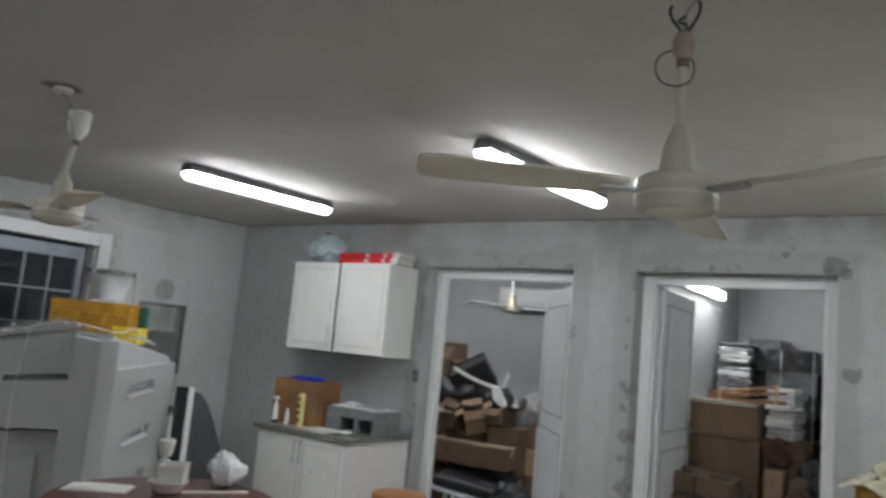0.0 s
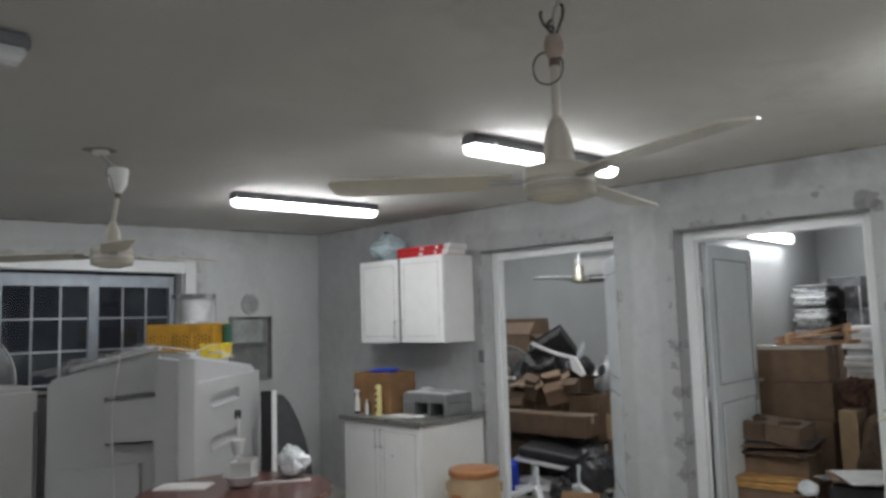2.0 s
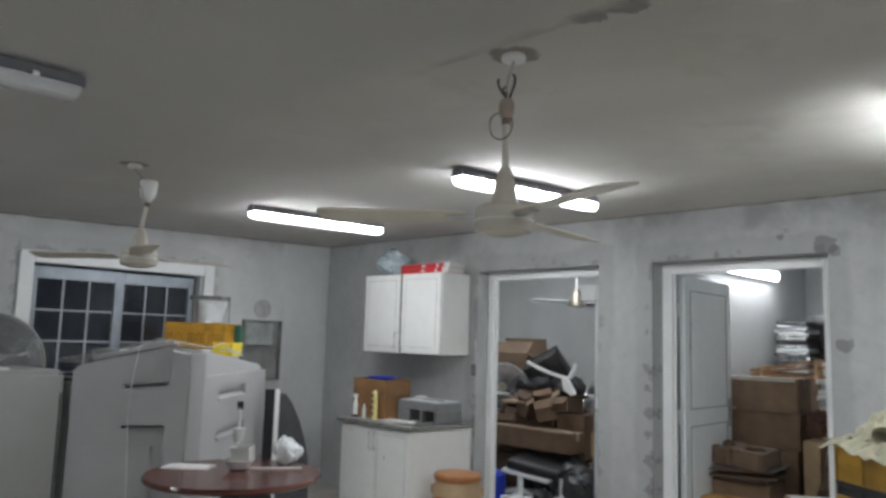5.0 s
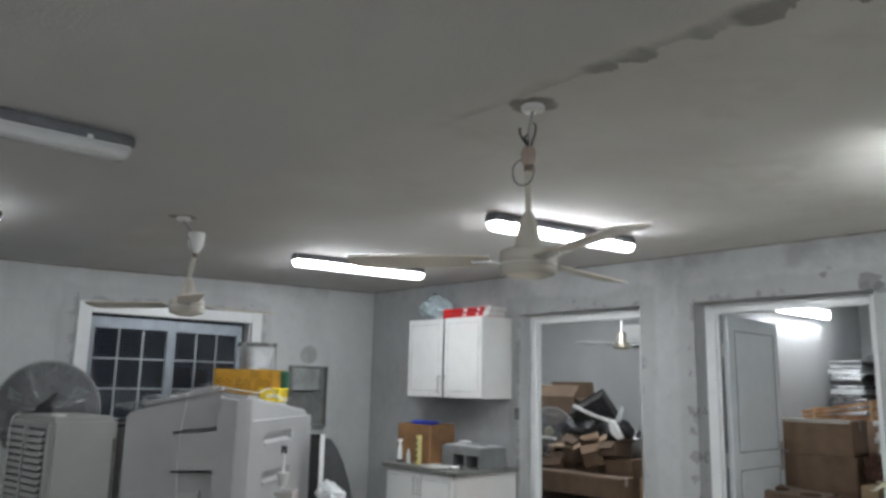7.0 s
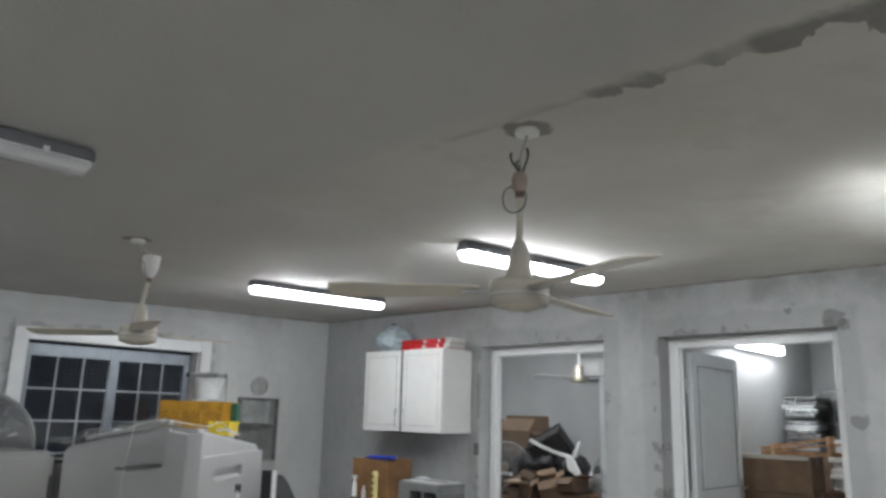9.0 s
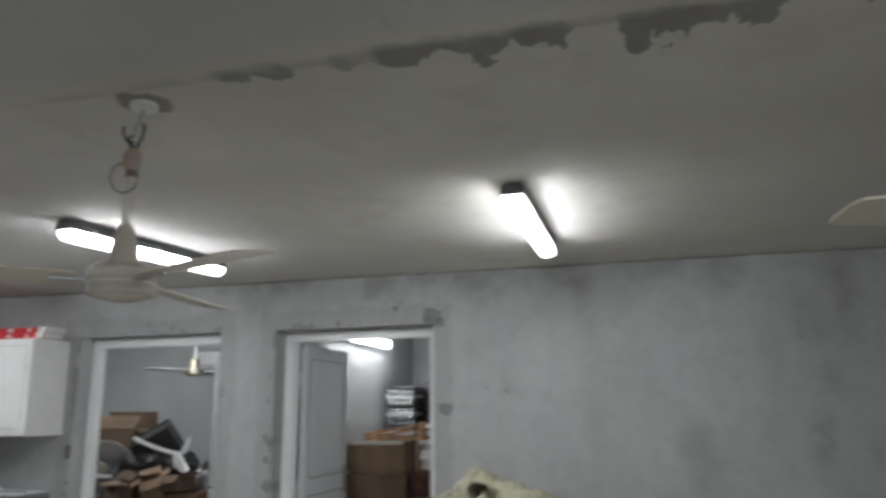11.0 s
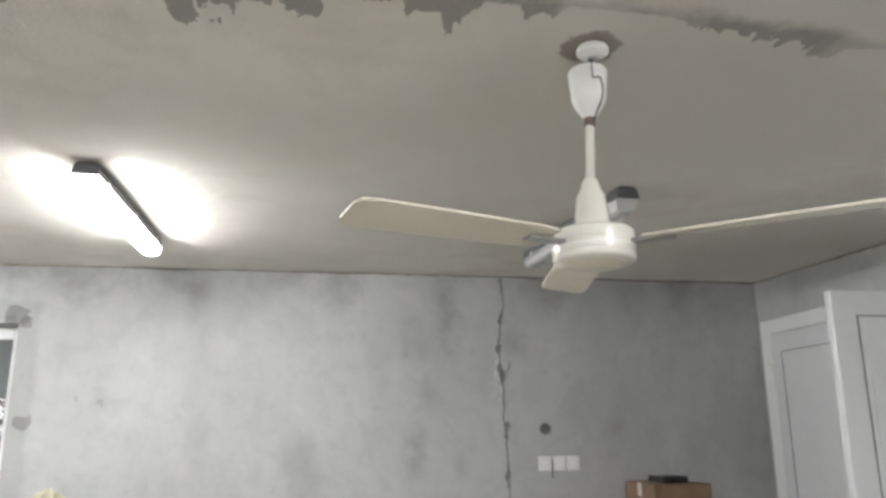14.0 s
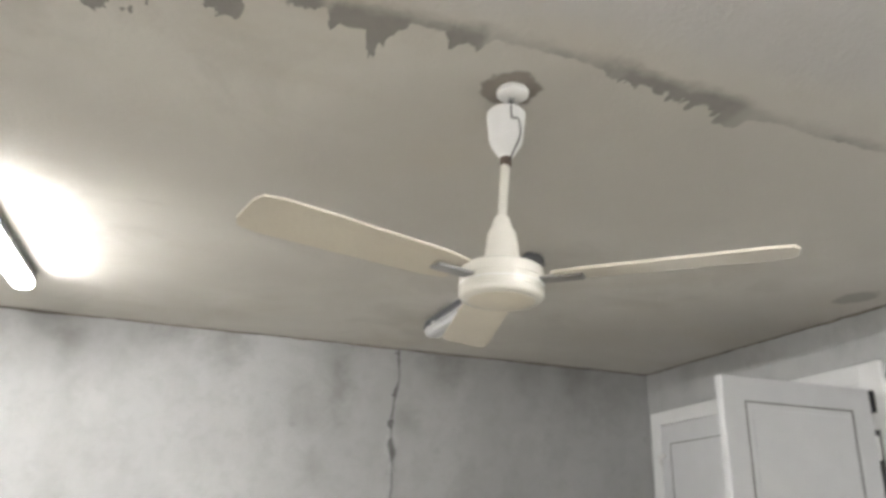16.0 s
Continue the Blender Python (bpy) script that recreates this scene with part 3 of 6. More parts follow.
def door_leaf(name, x, y, z, rz, width, height, label, material, side=1, handle_z=1.0, inset=0.12, head=0.13):
    """A panelled leaf hinged at its origin, running along +x. side: the face (+1: +y) that shows the grooves."""
    ob = thing(name, x, y, z, rz, label, "door")
    tagged(ob, kind="structure")
    t = 0.04
    leaf = part("leaf", block(0, width, -t / 2, t / 2, 0, height, 0.004), material, ob)
    for face in (1, -1):
        y0 = face * t / 2
        for p, q in ((0.17, 0.93), (1.05, height - head)):
            # raised dark strips stand in for the shade inside the panel grooves
            bm = bmesh.new()
            a, b = inset, width - inset
            for x0, x1, z0, z1 in ((a, b, p, p + 0.006), (a, b, q - 0.006, q), (a, a + 0.006, p, q), (b - 0.006, b, p, q)):
                block(x0, x1, y0, y0 + face * 0.003, z0, z1, bm=bm)
            part("groove", bm, M_LINE, leaf, "dark strip for the shade in a panel groove")
            part("panel", block(a + 0.03, b - 0.03, y0, y0 + face * 0.006, p + 0.03, q - 0.03, 0.003), material, leaf)
    for face in (1, -1):
        y0 = face * t / 2
        plate = part("handle_plate", block(width - 0.075, width - 0.035, y0, y0 + face * 0.008, handle_z - 0.11, handle_z + 0.11, 0.003), M_STEEL, leaf)
        part("lever", sweep([(width - 0.055, y0, handle_z + 0.04), (width - 0.055, y0 + face * 0.05, handle_z + 0.04), (width - 0.17, y0 + face * 0.05, handle_z + 0.04)], 0.008), M_STEEL, plate)
    for hz in (0.25, 1.0, height - 0.25):
        part("hinge", lathe([(0.0, hz - 0.05), (0.008, hz - 0.05), (0.008, hz + 0.05), (0.0, hz + 0.05)], 10, -0.006, side * t / 2), M_PVC, ob)
    return ob


FY0, FY1 = N + 0.142, N + 0.202
LEAF_Y = N + THICK + 0.027
door_frame("door_frame", DOOR_1[0], DOOR_1[1], DOOR_1[2], FY0, FY1, "white plastic door frame set deep in rough plaster")
door_frame("door_frame", DOOR_2[0], DOOR_2[1], DOOR_2[2], FY0, FY1, "white plastic door frame set deep in rough plaster")
door_leaf("door_1", -2.085, LEAF_Y, 0.02, 128.0, 1.00, 2.02, "pale blue-white panelled door standing open into a store", M_DOOR, -1)
door_leaf("door_2", -1.452, LEAF_Y, 0.02, 92.5, 0.85, 2.02, "pale blue-white panelled door standing open into a store", M_DOOR, 1, inset=0.095, head=0.10)

# double doors in the east wall
ob = thing("door_casing", E, (EAST_HOLE[0] + EAST_HOLE[1]) / 2, 0.0, label="wide white plastic casing round the double doors", category="door frame")
tagged(ob, kind="structure")
hy = (EAST_HOLE[1] - EAST_HOLE[0]) / 2
part("jamb", block(-0.022, 0.10, -hy - 0.085, -hy + 0.045, 0, 2.172, 0.008), M_PVC, ob)
part("jamb", block(-0.02, 0.10, hy - 0.032, hy + 0.07, 0, 2.172, 0.008), M_PVC, ob)
part("head", block(-0.02, 0.10, -hy + 0.045, hy - 0.032, 2.082, 2.172, 0.006), M_PVC, ob)
# fitted to the camera's view: closes the sliver over the open leaf
part("stop", block(-0.014, 0.10, -hy + 0.045, -0.03, 2.02, 2.082, 0.003), M_PVC, ob)
leaf_3 = door_leaf("door_3", E + 0.004, EAST_HOLE[1] - 0.036, 0.02, -90.0, 0.84, 2.06, "white panelled leaf of a double door, shut", M_LEAF, -1, inset=0.10, head=0.115)
for hz in (0.22, 1.86):
    part("hinge_plate", block(-0.030, 0.045, -0.040, -0.020, hz, hz + 0.022, 0.003), M_WHITE, leaf_3, "white pin hinge")
    part("hinge_pin", lathe([(0.0, hz - 0.045), (0.010, hz - 0.043), (0.012, hz - 0.02), (0.010, hz), (0.0, hz)], 12, -0.004, -0.031), M_WHITE, leaf_3, smooth=True)
leaf_4 = door_leaf("door_4", E - 0.055, 3.09, 0.02, 180.0, 0.755, 2.024, "white panelled leaf of a double door, standing open", M_LEAF, 1, inset=0.105, head=0.1)
# black strips fill the hinge gap in place of its shade
part("gap", block(-0.030, -0.003, -0.018, 0.018, 0.05, 1.85), M_DARK, leaf_4, "black strip for the shaded gap at the hinged edge")
part("gap", block(-0.030, -0.003, -0.018, 0.018, 1.925, 2.02), M_DARK, leaf_4, "black strip for the shaded gap at the hinged edge")

# window in the west wall
win = thing("window_1", W, 0.0, 0.0, label="dark sliding window at night in a wide white casing", category="window")
tagged(win, kind="structure")
y0, y1, z0, z1 = WIN
part("casing", block(-0.02, 0.028, y0 - 0.075, y0 + 0.035, z0 - 0.07, z1 + 0.055, 0.008), M_PVC, win)
part("casing", block(-0.02, 0.028, y1 - 0.035, y1 + 0.07, z0 - 0.07, z1 + 0.07, 0.008), M_PVC, win)
part("casing", block(-0.02, 0.027, y0 + 0.035, y1 - 0.035, z1 - 0.04, z1 + 0.062, 0.008), M_PVC, win)
part("sill", block(-0.02, 0.05, y0 + 0.035, y1 - 0.035, z0 - 0.07, z0 + 0.03, 0.008), M_PVC, win)
part("reveal", block(-0.14, -0.02, y1 - 0.045, y1 - 0.02, z0 + 0.03, z1 - 0.04, 0.003), M_PVC, win)


def sash(ya, yb, za, zb, x, cols, rows):
    s = part("sash", bmesh.new(), M_ALU, win, "grey aluminium sash with slim glazing bars")
    w, head = 0.05, 0.10
    bm = bmesh.new()
    for p, q, r, t in ((ya, ya + w, za, zb), (yb - w, yb, za, zb), (ya + w, yb - w, za, za + w), (ya + w, yb - w, zb - head, zb)):
        block(x - 0.02, x + 0.02, p, q, r, t, 0.003, bm=bm)
    part("sash_frame", bm, M_ALU, s)
    gy0, gy1, gz0, gz1 = ya + w, yb - w, za + w, zb - head
    for i in range(1, cols):
        y = gy0 + (gy1 - gy0) * i / cols
        part("glazing_bar", block(x - 0.006, x + 0.006, y - 0.008, y + 0.008, gz0, gz1), M_BAR, s)
    for j in range(1, rows):
        z = gz0 + (gz1 - gz0) * j / rows
        part("glazing_bar", block(x - 0.007, x + 0.005, gy0, gy1, z - 0.008, z + 0.008), M_BAR, s)
    pane = part("pane", block(x - 0.003, x + 0.003, gy0, gy1, gz0, gz1), M_GLASS, s, "dark clear window pane")
    pane.visible_shadow = False


sash(2.001, 2.727, 0.85, 2.027, -0.06, 3, 4)
sash(2.727, 3.427, 0.85, 2.027, -0.105, 3, 4)


# ---- ceiling lamps and fans ----
def batten(x, y0, y1, lit, label, wall=None, z=None, rz=0.0, tube_mat=M_TUBE):
    """A twin-tube weatherproof batten under the ceiling along y, or on a wall."""
    ym, h = (y0 + y1) / 2, (y1 - y0) / 2
    top = z if z is not None else ceil_z(x, ym)
    slope = 0.0 if z is not None or ym < 1.7 else math.degrees(math.atan(0.022))
    ob = thing("batten_lamp", x, ym, top, rz, label, "ceiling lamp", "batten lamps", rx=slope, ry=wall or 0.0)
    body = outline([(-0.027, 0.0), (0.027, 0.0), (0.039, -0.012), (0.045, -0.048), (-0.045, -0.048), (-0.039, -0.012)], -h, h, "y", 0.004)
    part("housing", body, M_HOUSING, ob, "grey lamp housing")
    part("reflector", block(-0.040, 0.040, -h + 0.008, h - 0.008, -0.051, -0.0485), M_PVC, ob, "white reflector tray")
    for x0 in (-0.0135, 0.0135):
        tube = sweep([(x0, -h + 0.035, -0.0645), (x0, h - 0.035, -0.0645)], 0.012, 10)
        part("tube", tube, tube_mat if lit else M_TUBEOFF, ob, "glowing fluorescent tube" if lit else "white fluorescent tube", smooth=True)
    prof = [(-0.042, -0.052), (0.042, -0.052), (0.042, -0.072), (0.035, -0.090), (0.018, -0.098), (-0.018, -0.098), (-0.035, -0.090), (-0.042, -0.072)]
    cover = outline(prof, -h + 0.004, h - 0.004, "y")
    for v in cover.verts:
        if v.co.z < -0.070:
            v.co.y -= math.copysign(0.55 * (-0.062 - v.co.z), v.co.y)
    part("cover", cover, M_LIT if lit else M_COVER, ob, "glowing clear tube cover" if lit else "milky unlit tube cover")
    for s in (-1, 1):
        for k in (0.12, 0.5, 0.88):
            y = -h + 2 * h * k
            part("clip", block(s * 0.043, s * 0.0475, y - 0.010, y + 0.010, -0.052, -0.034, 0.0015), M_PVC, ob)
    for e in (-1, 1):
        part("end_cap", outline([(-0.024, -0.004), (0.024, -0.004), (0.038, -0.014), (0.046, -0.050), (-0.046, -0.050), (-0.038, -0.014)], e * (h - 0.004), e * (h + 0.006), "y", 0.003), M_HOUSING, ob, "grey end cap")
    return ob


LIT, OFF = "long white batten lamp under the ceiling, lit", "long grey batten lamp under the ceiling, unlit"
batten(-3.511, 2.82, 4.04, True, LIT, rz=1.0)
batten(-1.476, 2.87, 4.06, True, LIT, rz=-2.4)
batten(0.568, 2.93, 4.10, True, LIT, rz=2.0)
# dimmed on purpose so that light from the east prevails
batten(-3.42, -0.30, 0.90, True, "long white batten lamp, dimmed to balance the light", tube_mat=M_TUBEDIM)
batten(-1.515, -0.29, 0.98, False, OFF)
# two unseen lamps behind the camera, placed by guess to balance the brightness
batten(0.55, -1.15, 0.05, True, LIT)
batten(2.60, -0.34, 0.93, True, LIT)
batten(2.52, 2.95, 4.16, False, OFF, rz=3.0)
batten(-1.682, 6.16, 7.43, True, "long white batten lamp on a store wall, lit", wall=-90.0, z=2.22)


def ceiling_fan(x, y, spin, mat_body, mat_blade, rose_drop, cup, rod_top, rod_low, cone_low, motor_low, r_motor, label, lean=((0, 0), (0, 0)), blade=0.60, hook=False, top=None, mat_rod=None, drum=False):
    """A three-blade fan. Heights are in metres above the floor."""
    top = ceil_z(x, y) if top is None else top
    ob = thing("ceiling_fan", x, y, top, 0.0, label, "ceiling fan", "ceiling fans")
    part("rose", lathe([(0.0, 0.0), (0.034, 0.0), (0.038, -0.006), (0.038, -0.016), (0.030, -rose_drop), (0.0, -rose_drop)], 28), M_WHITE, ob, smooth=True)
    z = lambda h: h - top
    (cx, cy), (ox, oy) = lean
    if cup:
        hi, lo = cup
        c = lathe([(0.0, z(hi)), (0.043, z(hi)), (0.047, z(hi) - 0.005), (0.047, z(hi) - 0.014), (0.044, z(hi) - 0.045), (0.041, z(lo) + 0.046), (0.037, z(lo) + 0.034), (0.022, z(lo) + 0.010), (0.017, z(lo) + 0.006), (0.015, z(lo)), (0.0, z(lo))], 30, cx, cy)
        c = part("cup", c, M_WHITE, ob, smooth=True)
        wire = spline([(cx - 0.004, cy - 0.020, z(hi) + 0.012), (cx - 0.007, cy - 0.049, z(hi) + 0.002), (cx - 0.005, cy - 0.050, z(hi) - 0.040), (cx + 0.012, cy - 0.046, z(hi) - 0.038), (cx + 0.021, cy - 0.041, z(hi) - 0.062), (cx + 0.018, cy - 0.038, z(lo) + 0.035), (cx + 0.009, cy - 0.020, z(lo) + 0.006), (cx + 0.004, cy - 0.014, z(lo) - 0.015)])
        part("lead", sweep(wire, 0.0017, 6), M_DARK, c)
        part("hook", sweep([(0.0, 0.0, -rose_drop), (cx * 0.6, cy * 0.6, z(hi) + 0.012), (cx, cy, z(hi))], 0.008, 8), M_STEEL, ob)
        part("rust_collar", lathe([(0.0, z(lo) + 0.004), (0.014, z(lo) + 0.002), (0.0145, z(lo) - 0.016), (0.012, z(lo) - 0.024), (0.0, z(lo) - 0.024)], 14, cx, cy), M_RUST, ob, "brown rusty collar")
    if hook:
        q = Vector((cx, cy, 0))
        for s in (-1, 1):
            lead = [(s * 0.008, 0.004, z(rod_top) + 0.075), (s * 0.016, 0.004, z(rod_top) + 0.092), (s * 0.030, 0.0, z(rod_top) + 0.112), (s * 0.036, -0.004, z(rod_top) + 0.135), (s * 0.030, -0.006, z(rod_top) + 0.146)]
            part("bare_lead", sweep(spline([q + Vector(p) for p in lead]), 0.0042, 6), M_DARK, ob, "dark twisted fan lead")
        part("bare_lead", sweep(spline([q + Vector(p) for p in ((-0.004, -0.01, z(rod_top) + 0.06), (0.010, -0.012, z(rod_top) + 0.085), (-0.012, -0.01, z(rod_top) + 0.100), (0.002, -0.008, z(rod_top) + 0.112))]), 0.0036, 6), M_DARK, ob, "dark twisted fan lead")
        part("hook", sweep(spline([(0, 0, -rose_drop), (0.3 * cx, 0.3 * cy, -rose_drop - 0.012), (0.85 * cx, 0.85 * cy, z(rod_top) + 0.13), q + Vector((0, 0, z(rod_top) + 0.10)), q + Vector((0, 0, z(rod_top) + 0.03))]), 0.005, 6), M_STEEL, ob)
        part("shackle", lathe([(0.0, z(rod_top) + 0.072), (0.020, z(rod_top) + 0.070), (0.027, z(rod_top) + 0.050), (0.025, z(rod_top) + 0.022), (0.016, z(rod_top) + 0.008), (0.0, z(rod_top) + 0.004)], 14, cx, cy), plain("rusty_tape", (0.40, 0.32, 0.27), 0.7), ob, smooth=True)
        part("rust_collar", lathe([(0.0, z(rod_top) + 0.010), (0.015, z(rod_top) + 0.009), (0.015, z(rod_top) - 0.012), (0.0, z(rod_top) - 0.013)], 14, cx, cy), M_RUST, ob)
        loop = [(0.015, 0, z(rod_top) + 0.03), (-0.040, -0.01, z(rod_top) + 0.028), (-0.062, -0.01, z(rod_top) + 0.002), (-0.050, -0.012, z(rod_top) - 0.040), (-0.010, -0.016, z(rod_top) - 0.062), (0.024, -0.012, z(rod_top) - 0.050), (0.026, 0, z(rod_top) - 0.010), (0.014, 0, z(rod_top) + 0.012)]
        part("loop_lead", sweep(spline([q + Vector(p) for p in loop]), 0.0022, 6), M_DARK, ob)
    rod = sweep([(cx, cy, z(rod_top)), (ox, oy, z(rod_low) - 0.01)], 0.014 if drum else 0.011, 14)
    part("rod", rod, mat_rod or mat_body, ob, smooth=True)
    a, b, c = z(rod_low), z(cone_low), z(motor_low)
    if drum:
        shape = [(0.0, a), (0.018, a), (0.040, a - 0.006), (0.047, a - 0.016), (0.048, b + 0.004), (0.048, b), (0.0, b)]
    elif hook:
        shape = [(0.0, a), (0.015, a), (0.020, a - 0.010), (0.030, a - 0.036), (0.036, a - 0.5 * (a - b)), (0.042, b + 0.012), (0.046, b + 0.008), (0.046, b), (0.0, b)]
    else:
        shape = [(0.0, a), (0.015, a), (0.019, a - 0.006), (0.022, a - 0.016), (0.024, a - 0.22 * (a - b)), (0.033, a - 0.34 * (a - b)), (0.037, a - 0.62 * (a - b)), (0.041, b + 0.010), (0.046, b + 0.006), (0.046, b), (0.0, b)]
    part("bell", lathe(shape, 30, ox, oy), mat_body, ob, smooth=True)
    part("collar", lathe([(0.0, b + 0.003), (0.050, b + 0.003), (0.050, b - 0.003), (0.0, b - 0.003)], 30, ox, oy), M_STEEL, ob)
    h = b - c
    motor = part("motor", lathe([(0.0, b), (0.048, b), (r_motor * 0.90, b - 0.03 * h), (r_motor * 0.98, b - 0.09 * h), (r_motor, b - 0.16 * h), (r_motor, b - 0.36 * h), (r_motor * 0.985, b - 0.38 * h), (r_motor * 0.985, b - 0.41 * h),
                                 (r_motor, b - 0.43 * h), (r_motor, b - 0.66 * h), (r_motor * 0.985, b - 0.68 * h), (r_motor * 0.985, b - 0.71 * h), (r_motor, b - 0.73 * h), (r_motor * 0.99, b - 0.84 * h), (r_motor * 0.94, b - 0.90 * h), (r_motor * 0.80, b - 0.93 * h),
                                 (r_motor * 0.55, c), (0.0, c)], 40, ox, oy), mat_body, ob, smooth=True)
    part("trim_ring", lathe([(r_motor * 0.97, b - 0.535 * h), (r_motor * 1.012, b - 0.53 * h), (r_motor * 1.012, b - 0.56 * h), (r_motor * 0.97, b - 0.565 * h)], 40, ox, oy), M_WHITE, motor, smooth=True)
    part("bottom_cover", lathe([(0.0, c - 0.004), (r_motor * 0.5, c - 0.004), (r_motor * 0.78, c + 0.05 * h), (r_motor * 0.78, c + 0.09 * h), (0.0, c + 0.09 * h)], 36, ox, oy), M_CREAM, motor, "cream bottom cover", smooth=True)
    zb = b - 0.45 * h
    for k in range(3):
        turn = Matrix.Translation((ox, oy, zb)) @ Matrix.Rotation(radians(spin + 120 * k), 4, "Z")
        arm = block(r_motor * 0.93, r_motor + 0.09, -0.017, 0.017, -0.004, 0.004, 0.002)
        bmesh.ops.transform(arm, matrix=turn, verts=arm.verts)
        arm = part("blade_arm", arm, M_STEEL, ob)
        r0 = r_motor + 0.03
        pts = [(r0, -0.045), (r0 + 0.06, -0.056), (blade - 0.05, -0.066), (blade - 0.01, -0.058), (blade, -0.035), (blade, 0.035), (blade - 0.01, 0.058), (blade - 0.05, 0.066), (r0 + 0.06, 0.056), (r0, 0.045)]
        leaf = outline(pts, 0.004, 0.009, "z")
        bmesh.ops.transform(leaf, matrix=turn @ Matrix.Rotation(radians(9), 4, "X"), verts=leaf.verts)
        part("blade", leaf, mat_blade, arm)
    return ob


ceiling_fan(2.042, 1.898, 80, M_IVORY, M_CREAM, 0.022, (2.356, 2.232), 2.235, 2.075, 1.953, 1.868, 0.094, "ivory ceiling fan with a white cup and three cream blades", lean=((0.002, 0.048), (-0.010, 0.040)))
ceiling_fan(-0.238, 1.815, 99, M_FANBODY, M_CREAM, 0.018, None, 2.228, 2.074, 1.950, 1.860, 0.093, "beige ceiling fan hanging from twisted dark leads", lean=((-0.088, 0.074), (-0.087, 0.072)), hook=True)
ceiling_fan(-2.785, 1.697, 100, M_FANBODY, M_CREAM, 0.020, (2.330, 2.211), 2.215, 2.074, 1.955, 1.862, 0.094, "beige ceiling fan hanging askew from its hook", lean=((0.025, 0.073), (0.0, 0.060)))


def ragged_line(name, p, q, label):
    """A thin broken bead of raw cement where a wall meets the ceiling."""
    pts, n = [], 160
    for k in range(n + 1):
        x, y = p[0] + (q[0] - p[0]) * k / n, p[1] + (q[1] - p[1]) * k / n
        pts.append((x, y, ceil_z(x, y) - 0.001 + 0.007 * noise.noise(Vector((x * 3, y * 3, 1))) + 0.007 * noise.noise(Vector((x * 13, y * 13, 4)))))
    setting(name, sweep(pts, 0.009, 5), M_JOINT, label)


ragged_line("trim_north", (W, N), (E, N), "dark ragged cement joint under the ceiling")
ragged_line("trim_east", (E, N), (E, S), "dark ragged cement joint under the ceiling")
ragged_line("trim_west", (W, S), (W, N), "dark ragged cement joint under the ceiling")

# plaster flaking off along the wall's vertical crack
rng = random.Random(5)
bm = bmesh.new()
for k in range(30):
    z = rng.uniform(1.30, 2.00) if k % 4 == 0 else rng.uniform(1.62, 1.93)
    x, s = 2.480 + rng.gauss(0, 0.022), rng.uniform(0.008, 0.030)
    lift, n = rng.uniform(0.004, 0.014), rng.randint(4, 6)
    loop = []
    for i in range(n):
        a = 2 * math.pi * i / n + rng.uniform(-0.35, 0.35)
        r = s * rng.uniform(0.6, 1.15)
        loop.append((x + 0.8 * r * math.cos(a), z + 1.3 * r * math.sin(a), lift * (0.5 + 0.5 * math.cos(a - 0.6))))
    top = [bm.verts.new((p, N - 0.003 - q, r)) for p, r, q in loop]
    low = [bm.verts.new((p, N - 0.001, r)) for p, r, q in loop]
    bm.faces.new(top)
    for i in range(n):
        bm.faces.new((top[i], top[(i + 1) % n], low[(i + 1) % n], low[i]))
setting("peeling_plaster", bm, M_NORTH, "pale plaster flakes peeling along a wall crack")


# ---- wall fittings ----
for k in range(3):
    sw = thing("switch_plate", 2.739 + 0.0885 * k, N, 1.298, label="white plastic switch plate on the cement wall", category="switch", group="switch plates")
    part("plate", block(-0.041, 0.041, -0.012, 0, -0.0435, 0.0435, 0.004), M_WHITE, sw)
    part("rocker", block(-0.016, 0.016, -0.017, -0.011, -0.024, 0.024, 0.003), M_PVC, sw)
part("trailing_wire", sweep(spline([(-0.1325, -0.013, 0.02), (-0.131, -0.016, -0.03), (-0.134, -0.014, -0.085)]), 0.003, 6), M_DARK, sw)
box_ob = thing("conduit_box", 2.751, N, 1.503, label="round dark electrical conduit box in the wall", category="electrical box")
part("rim", lathe([(0.031, 0.0), (0.038, 0.0), (0.038, 0.008), (0.031, 0.008), (0.031, 0.0)], 26), M_GREYBOX, box_ob).matrix_basis = pose(0, 0, 0, 90, 0, 0)
# flat near-black disc stands in for the shaded inside of the box
part("hollow", lathe([(0.0, 0.0), (0.031, 0.0), (0.031, 0.003), (0.0, 0.003)], 24), M_DEEPSHADE, box_ob).matrix_basis = pose(0, 0, 0, 90, 0, 0)
cover_ob = thing("round_wall_cover", W, 4.135, 1.777, label="round grey cover plate on the rendered wall", category="wall cover")
part("disc", lathe([(0.0, 0.012), (0.082, 0.010), (0.086, 0.0), (0.0, 0.0)], 32), M_COVERRIM, cover_ob, smooth=True).matrix_basis = pose(0, 0, 0, 0, 90, 0)
part("rim", lathe([(0.084, 0.0), (0.096, 0.0), (0.096, 0.014), (0.084, 0.014), (0.084, 0.0)], 32), M_WALL, cover_ob).matrix_basis = pose(0, 0, 0, 0, 90, 0)
wb = thing("wall_box", W, 4.126, 1.065, label="open grey metal distribution box on the wall", category="wall box")
part("back", block(0, 0.006, -0.215, 0.215, 0, 0.595), M_GREYBOX, wb)
for a, b in ((-0.215, -0.203), (0.203, 0.215)):
    part("side", block(0.006, 0.06, a, b, 0, 0.595), M_GREYBOX, wb)
for z in (0.0, 0.583):
    part("end", block(0.006, 0.06, -0.203, 0.203, z, z + 0.012), M_GREYBOX, wb)
part("shelf", block(0.006, 0.055, -0.203, 0.203, 0.325, 0.337), M_GREYBOX, wb)
